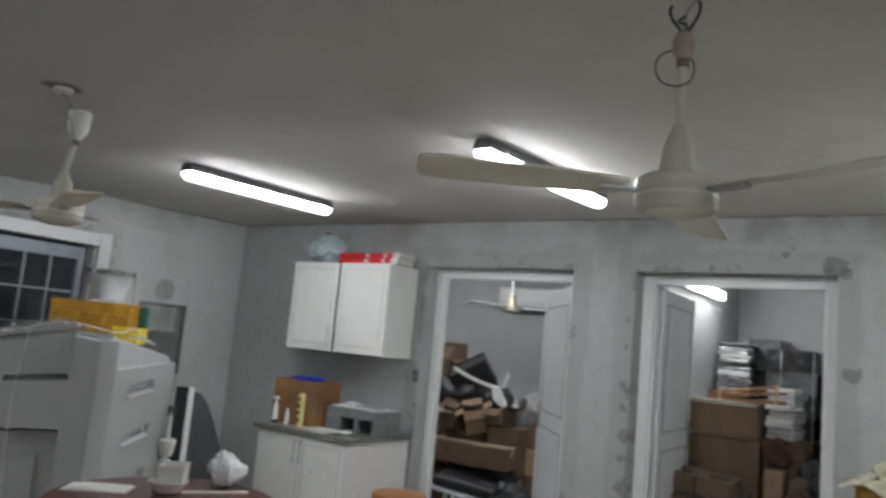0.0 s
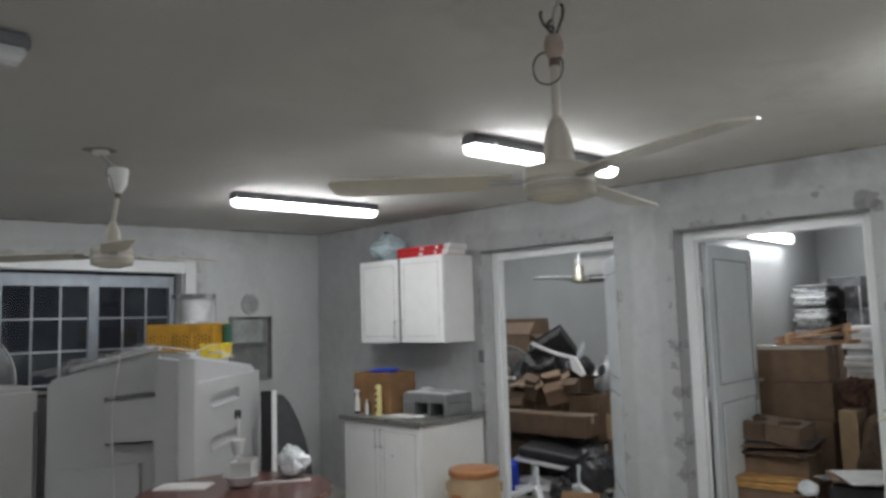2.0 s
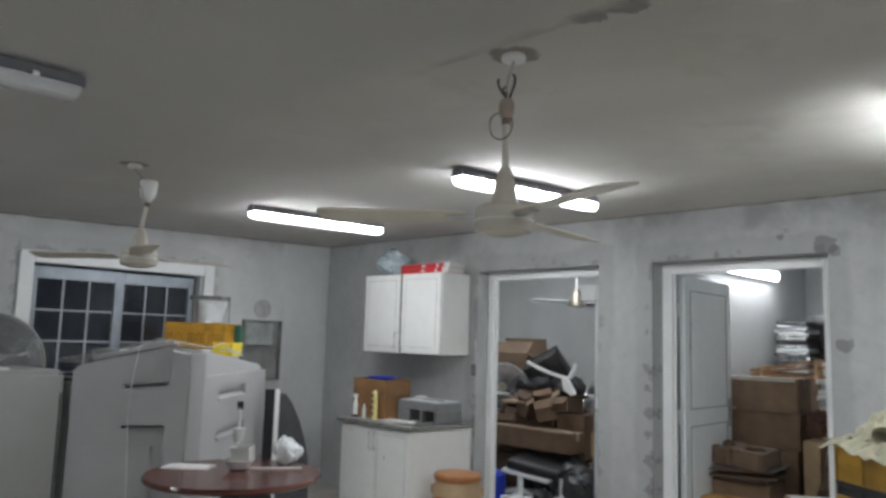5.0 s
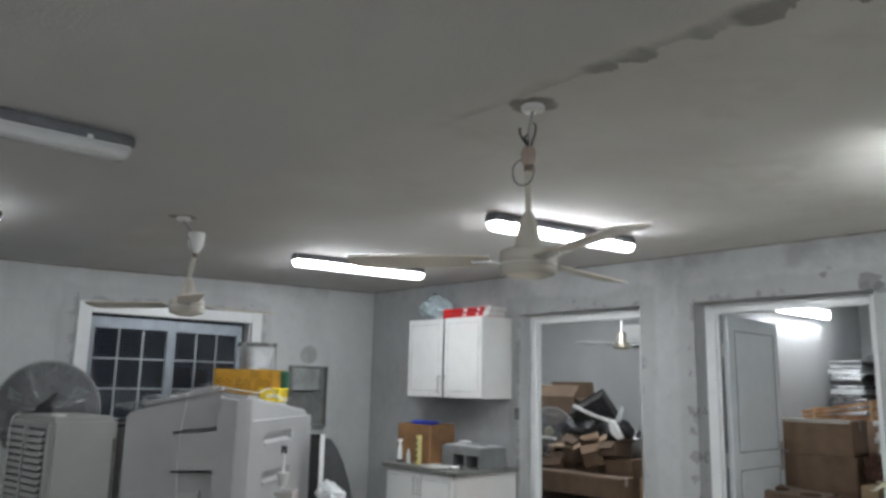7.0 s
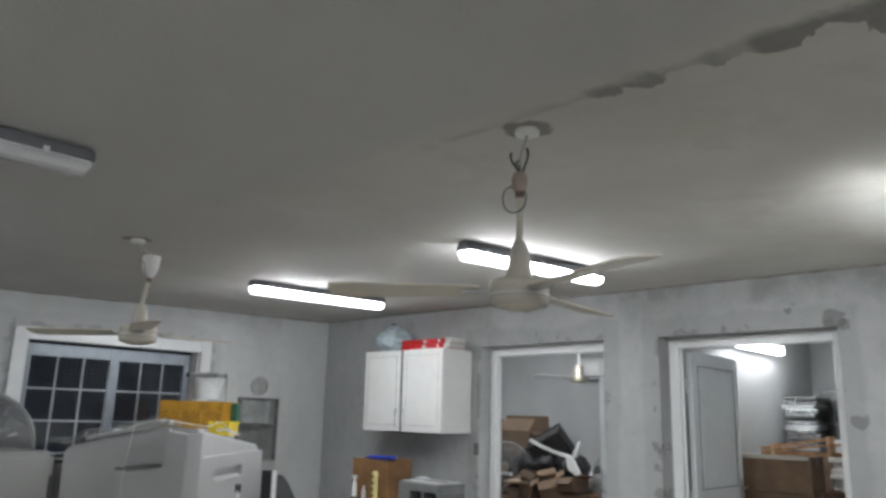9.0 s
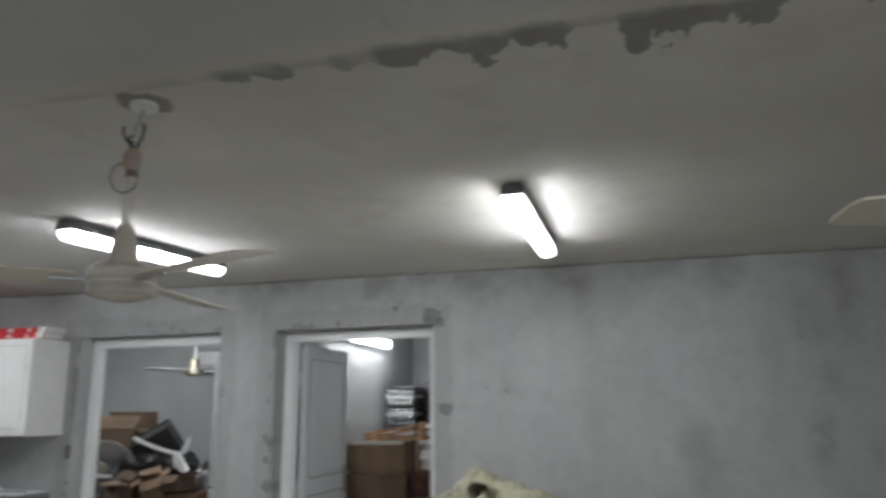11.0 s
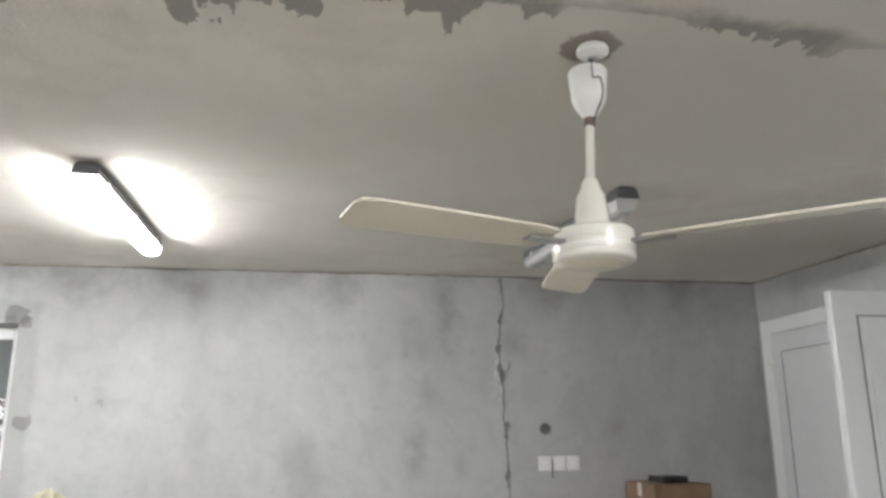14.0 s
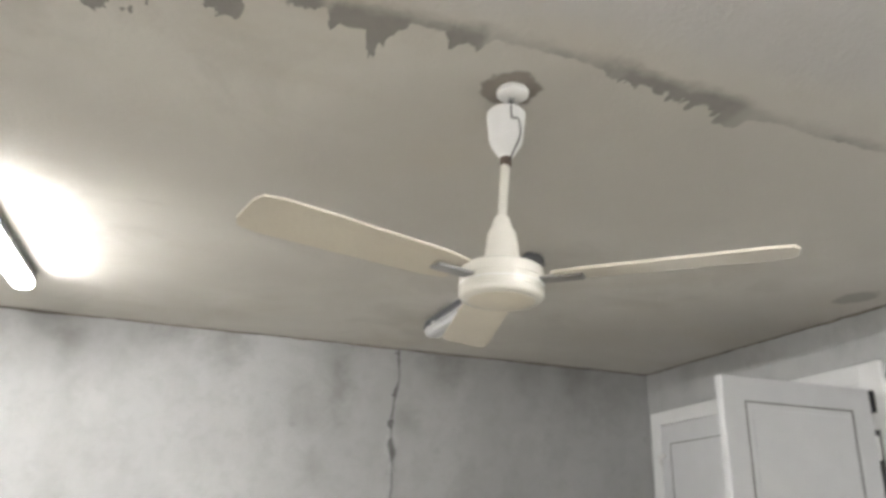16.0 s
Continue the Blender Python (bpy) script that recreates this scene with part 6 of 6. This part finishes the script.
bag("dark_bag", -3.284, 6.298, 0.000, 0.60, 0.30, 0.50, M_GREYDARK, "crumpled dark grey sack on the store floor", 26.0)
bl = thing("blue_drum", -3.754, 5.758, 0.000, label="blue plastic drum on the store floor", category="drum")
part("body", lathe([(0.0, 0.0), (0.15, 0.0), (0.155, 0.05), (0.15, 0.24), (0.11, 0.27), (0.0, 0.27)], 26), M_BLUE, bl, smooth=True)
carton(-2.454, 4.998, 0.000, 18, 0.30, 0.22, 0.18, M_KRAFT3, "small open orange-brown cardboard box in the doorway", True, flaps=(40, 80, 120, 60))
carton(-1.864, 4.698, 0.000, -10, 0.26, 0.22, 0.20, M_KRAFT, "small open cardboard box against the wall", True, flaps=(40, 80, 120, 60))

# ---- store behind the right doorway ----
M_BLACKPACK = plain("black_wrapped_pack", (0.045, 0.043, 0.045), 0.25, vary=0.3, scale=8, relief=0.3)
M_STRAP = plain("grey_wrapping", (0.30, 0.30, 0.31), 0.25, vary=0.15)
M_GREYPACK = plain("grey_wrapped_pack", (0.11, 0.11, 0.115), 0.3, vary=0.3, scale=8, relief=0.3)
stack = "cardboard boxes stacked in the doorway store"
carton(-1.295, 6.505, 0.000, 5, 0.44, 0.40, 0.753, M_KRAFT2, "tall brown cardboard box at the foot of a stack", group=stack)
carton(-1.335, 6.405, 0.756, 6, 0.63, 0.47, 0.268, M_KRAFT, "large closed brown cardboard box in a stack", group=stack)
topbox = carton(-1.305, 6.405, 1.030, 7, 0.53, 0.45, 0.262, M_KRAFT, "large closed brown cardboard box with shiny film on top", group=stack)
part("film", block(-0.258, 0.252, -0.2290, -0.2262, 0.244, 0.268), M_TAPE, topbox, "shiny film over the lid")
part("film", crumple(block(-0.26, 0.25, -0.226, 0.10, 0.2665, 0.270, 0.001), 0.002, 9.0), M_TAPE, topbox, "shiny film over the lid")
carton(-1.060, 6.225, 0.000, 4, 0.135, 0.24, 0.753, M_KRAFT, "narrow upright cardboard box under the stack", group=stack, tape=False)
carton(-0.880, 6.225, 0.000, 2, 0.12, 0.30, 0.848, M_PAIL, "narrow pale cardboard box beside the stack", group=stack, tape=False)
carton(-1.305, 5.735, 0.000, 3, 0.58, 0.50, 0.363, M_KRAFT, "brown cardboard box on the store floor", group=stack)
carton(-1.285, 5.825, 0.370, 3, 0.50, 0.34, 0.185, M_KRAFT, "brown cardboard box with crumpled card above it", group=stack, tape=False)
flat = thing("folded_cardboard", -1.275, 5.805, 0.560, 4, "folded flat cardboard pieces on a box", "cardboard", stack)
for k in range(6):
    part("sheet", crumple(block(-0.25, 0.25, -0.18, 0.18, 0.016 * k, 0.016 * k + 0.007), 0.010, 7.0, k), (M_KRAFT2, M_GREYPACK, M_KRAFT2, M_KRAFT)[k % 4], flat).matrix_basis = pose(0.02 * (k % 3) - 0.02, 0.01 * k - 0.02, 0.002 * k, 3 * (k % 3) - 3, 2 * (k % 2) - 2, 7 * (k % 4) - 8)
tr = thing("pulp_tray", -1.290, 5.795, 0.673, -6, "brown moulded packing tray with two round holes", "packing tray", rx=4, ry=3)
for k in range(2):
    ring = bmesh.new()
    n = 28
    cx = -0.12 + 0.24 * k
    outer = [(cx + 0.12 * max(-1, min(1, 1.35 * math.cos(2 * math.pi * i / n))), 0.15 * max(-1, min(1, 1.35 * math.sin(2 * math.pi * i / n)))) for i in range(n)]
    inner = [(cx + 0.075 * math.cos(2 * math.pi * i / n), 0.075 * math.sin(2 * math.pi * i / n)) for i in range(n)]
    rows = [[ring.verts.new((a, b, z)) for a, b in pts] for pts, z in ((inner, 0.0), (outer, 0.0), (outer, 0.12), (inner, 0.12))]
    for r0, r1 in zip(rows, rows[1:] + rows[:1]):
        for i in range(n):
            ring.faces.new((r0[i], r0[(i + 1) % n], r1[(i + 1) % n], r1[i]))
    part("cell", crumple(ring, 0.012, 6.0, k), M_KRAFT2, tr)
lu = thing("wood_frame", -1.145, 6.465, 1.306, 10, "nested orange-brown wooden frames with pale ends", "wood")
for y in (-0.14, -0.02, 0.11):
    part("rail", sweep([(-0.29, y, 0.012), (0.27, y + 0.02, 0.014)], 0, flat=(0.022, 0.024)), M_WOOD, lu)
    part("rail", sweep([(-0.29, y, 0.045), (0.22, y + 0.01, 0.135)], 0, flat=(0.022, 0.020)), M_WOOD, lu)
    part("rail", sweep([(-0.20, y, 0.035), (0.27, y + 0.02, 0.090)], 0, flat=(0.022, 0.020)), M_WOOD, lu)
    for x, lo, hi in ((-0.20, 0.0, 0.085), (0.20, 0.0, 0.15)):
        part("post", block(x - 0.012, x + 0.012, y - 0.014, y + 0.010, lo, hi, 0.002), M_WOODPALE, lu, "pale wooden post")
for k in range(5):
    x = -0.26 + 0.125 * k
    part("slat", sweep([(x, -0.15, 0.036 + 0.014 * k), (x + 0.02, 0.13, 0.036 + 0.014 * k)], 0, flat=(0.05, 0.010)), M_WOOD, lu)


def wrapped_stack(x, y, z, rz, w, d, h, n, materials, label, group="", straps=()):
    """A pile of flat wrapped packs, each a little out of line."""
    ob = thing("wrapped_packs", x, y, z, rz, label, "packs", group)
    for k in range(n):
        a = block(-w / 2, w / 2, -d / 2, d / 2, h * k / n + 0.001, h * (k + 1) / n - 0.003, 0.008)
        part("pack", a, materials[k % len(materials)], ob).matrix_basis = pose(0.012 * math.sin(k * 2.1), 0.012 * math.cos(k * 1.7), 0, 0, 0, 2.5 * math.sin(k * 3.3))
    for s in straps:
        part("wrapping_edge", block(s * w - 0.007, s * w + 0.007, -d / 2 - 0.016, -d / 2 - 0.013, 0.004, h - 0.004), M_STRAP, ob, "grey strip of shiny wrapping")
    return ob


carton(-1.435, 7.555, 0.000, 3, 0.46, 0.50, 0.668, M_KRAFT2, "large brown cardboard box under wrapped packs", group=stack)
carton(-1.435, 7.585, 0.672, -3, 0.44, 0.46, 0.60, M_KRAFT2, "large brown cardboard box under wrapped packs", group=stack)
wrapped_stack(-1.500, 7.605, 1.278, 4, 0.28, 0.42, 0.515, 14, [M_FOIL, M_CLEAR, M_FOIL, M_GREYPACK, M_FOIL], "pile of shiny silver-wrapped packs", "wrapped packs")
wrapped_stack(-1.015, 7.725, 0.000, 0, 0.42, 0.46, 1.768, 9, [M_BLACKPACK, M_GREYPACK, M_BLACKPACK], "tall pile of dark plastic-wrapped packs", "wrapped packs", (-0.2, 0.44))
wrapped_stack(-1.295, 8.055, 0.000, 0, 0.30, 0.46, 1.868, 6, [M_GREYPACK], "tall pile of grey plastic-wrapped packs", "wrapped packs")
wrapped_stack(-0.495, 7.805, 0.000, 2, 0.56, 0.46, 1.888, 8, [M_BLACKPACK, M_BLACKPACK, M_GREYPACK], "tall pile of dark plastic-wrapped packs", "wrapped packs", (-0.42, 0.18, 0.42))
carton(-0.935, 7.065, 0.000, -5, 0.32, 0.40, 1.008, M_KRAFT2, "tall brown cardboard box under paper reams", group=stack)
wrapped_stack(-0.975, 7.065, 1.013, -4, 0.21, 0.36, 0.415, 9, [M_PAPER, M_CLEAR, M_PAPER], "pile of white wrapped paper reams", "wrapped packs")
wrapped_stack(-0.435, 7.205, 0.000, 3, 0.44, 0.42, 1.208, 6, [M_BLACKPACK, M_GREYPACK, M_BLACKPACK], "pile of dark wrapped packs", "wrapped packs", (-0.3, 0.3))
wrapped_stack(-0.535, 7.195, 1.213, 1, 0.22, 0.36, 0.14, 3, [M_FOIL, M_PAPER], "short pile of shiny white packs", "wrapped packs")
bag("dark_bag", -0.615, 6.425, 0.000, 0.40, 0.50, 0.95, M_DARK, "crumpled black plastic sack on the store floor", 31.0, rough=2.0)
bag("brown_bag", -0.875, 6.305, 0.853, 0.17, 0.24, 0.20, plain("reddish_brown_paper", (0.12, 0.05, 0.03), 0.6, vary=0.2), "crumpled reddish-brown paper sack beside the boxes", 35.0, rough=3.4)
bag("brown_bag", -0.695, 6.105, 0.000, 0.26, 0.24, 0.80, M_KRAFT2, "crumpled brown paper sack on the store floor", 37.0, rough=2.2)
ns = thing("newspapers", -0.695, 5.625, 0.000, 10, "loose printed paper sheets on a black bin", "paper")
part("bin", block(-0.17, 0.17, -0.16, 0.16, 0.0, 0.46, 0.02), M_DARK, ns, "black plastic bin")
for k in range(4):
    part("sheet", crumple(block(-0.2, 0.2, -0.15, 0.15, 0.468 + 0.014 * k, 0.474 + 0.014 * k), 0.014, 6.0, k), (M_PAPER, M_GREYPACK, M_KRAFT, M_PAPER)[k], ns).matrix_basis = pose(0.03 * k - 0.05, 0, 0, 3 * k - 4, 0, 17 * k - 20)
bag("plastic_bag", -0.985, 5.505, 0.368, 0.13, 0.12, 0.10, M_BAG, "crumpled white paper on a box", 41.0)
env = thing("padded_envelope", -1.315, 5.580, 0.370, 5, "orange-yellow padded envelopes lying over a box", "envelope")
for k in range(3):
    part("envelope", crumple(block(-0.26, 0.25, -0.11, 0.11, 0.0, 0.022, 0.01), 0.008, 9.0, k), plain("manila_paper", (0.52, 0.29, 0.09), 0.6), env).matrix_basis = pose(0.01 * k, 0.0, 0.026 * k, 0, 0, 4 * k - 4)
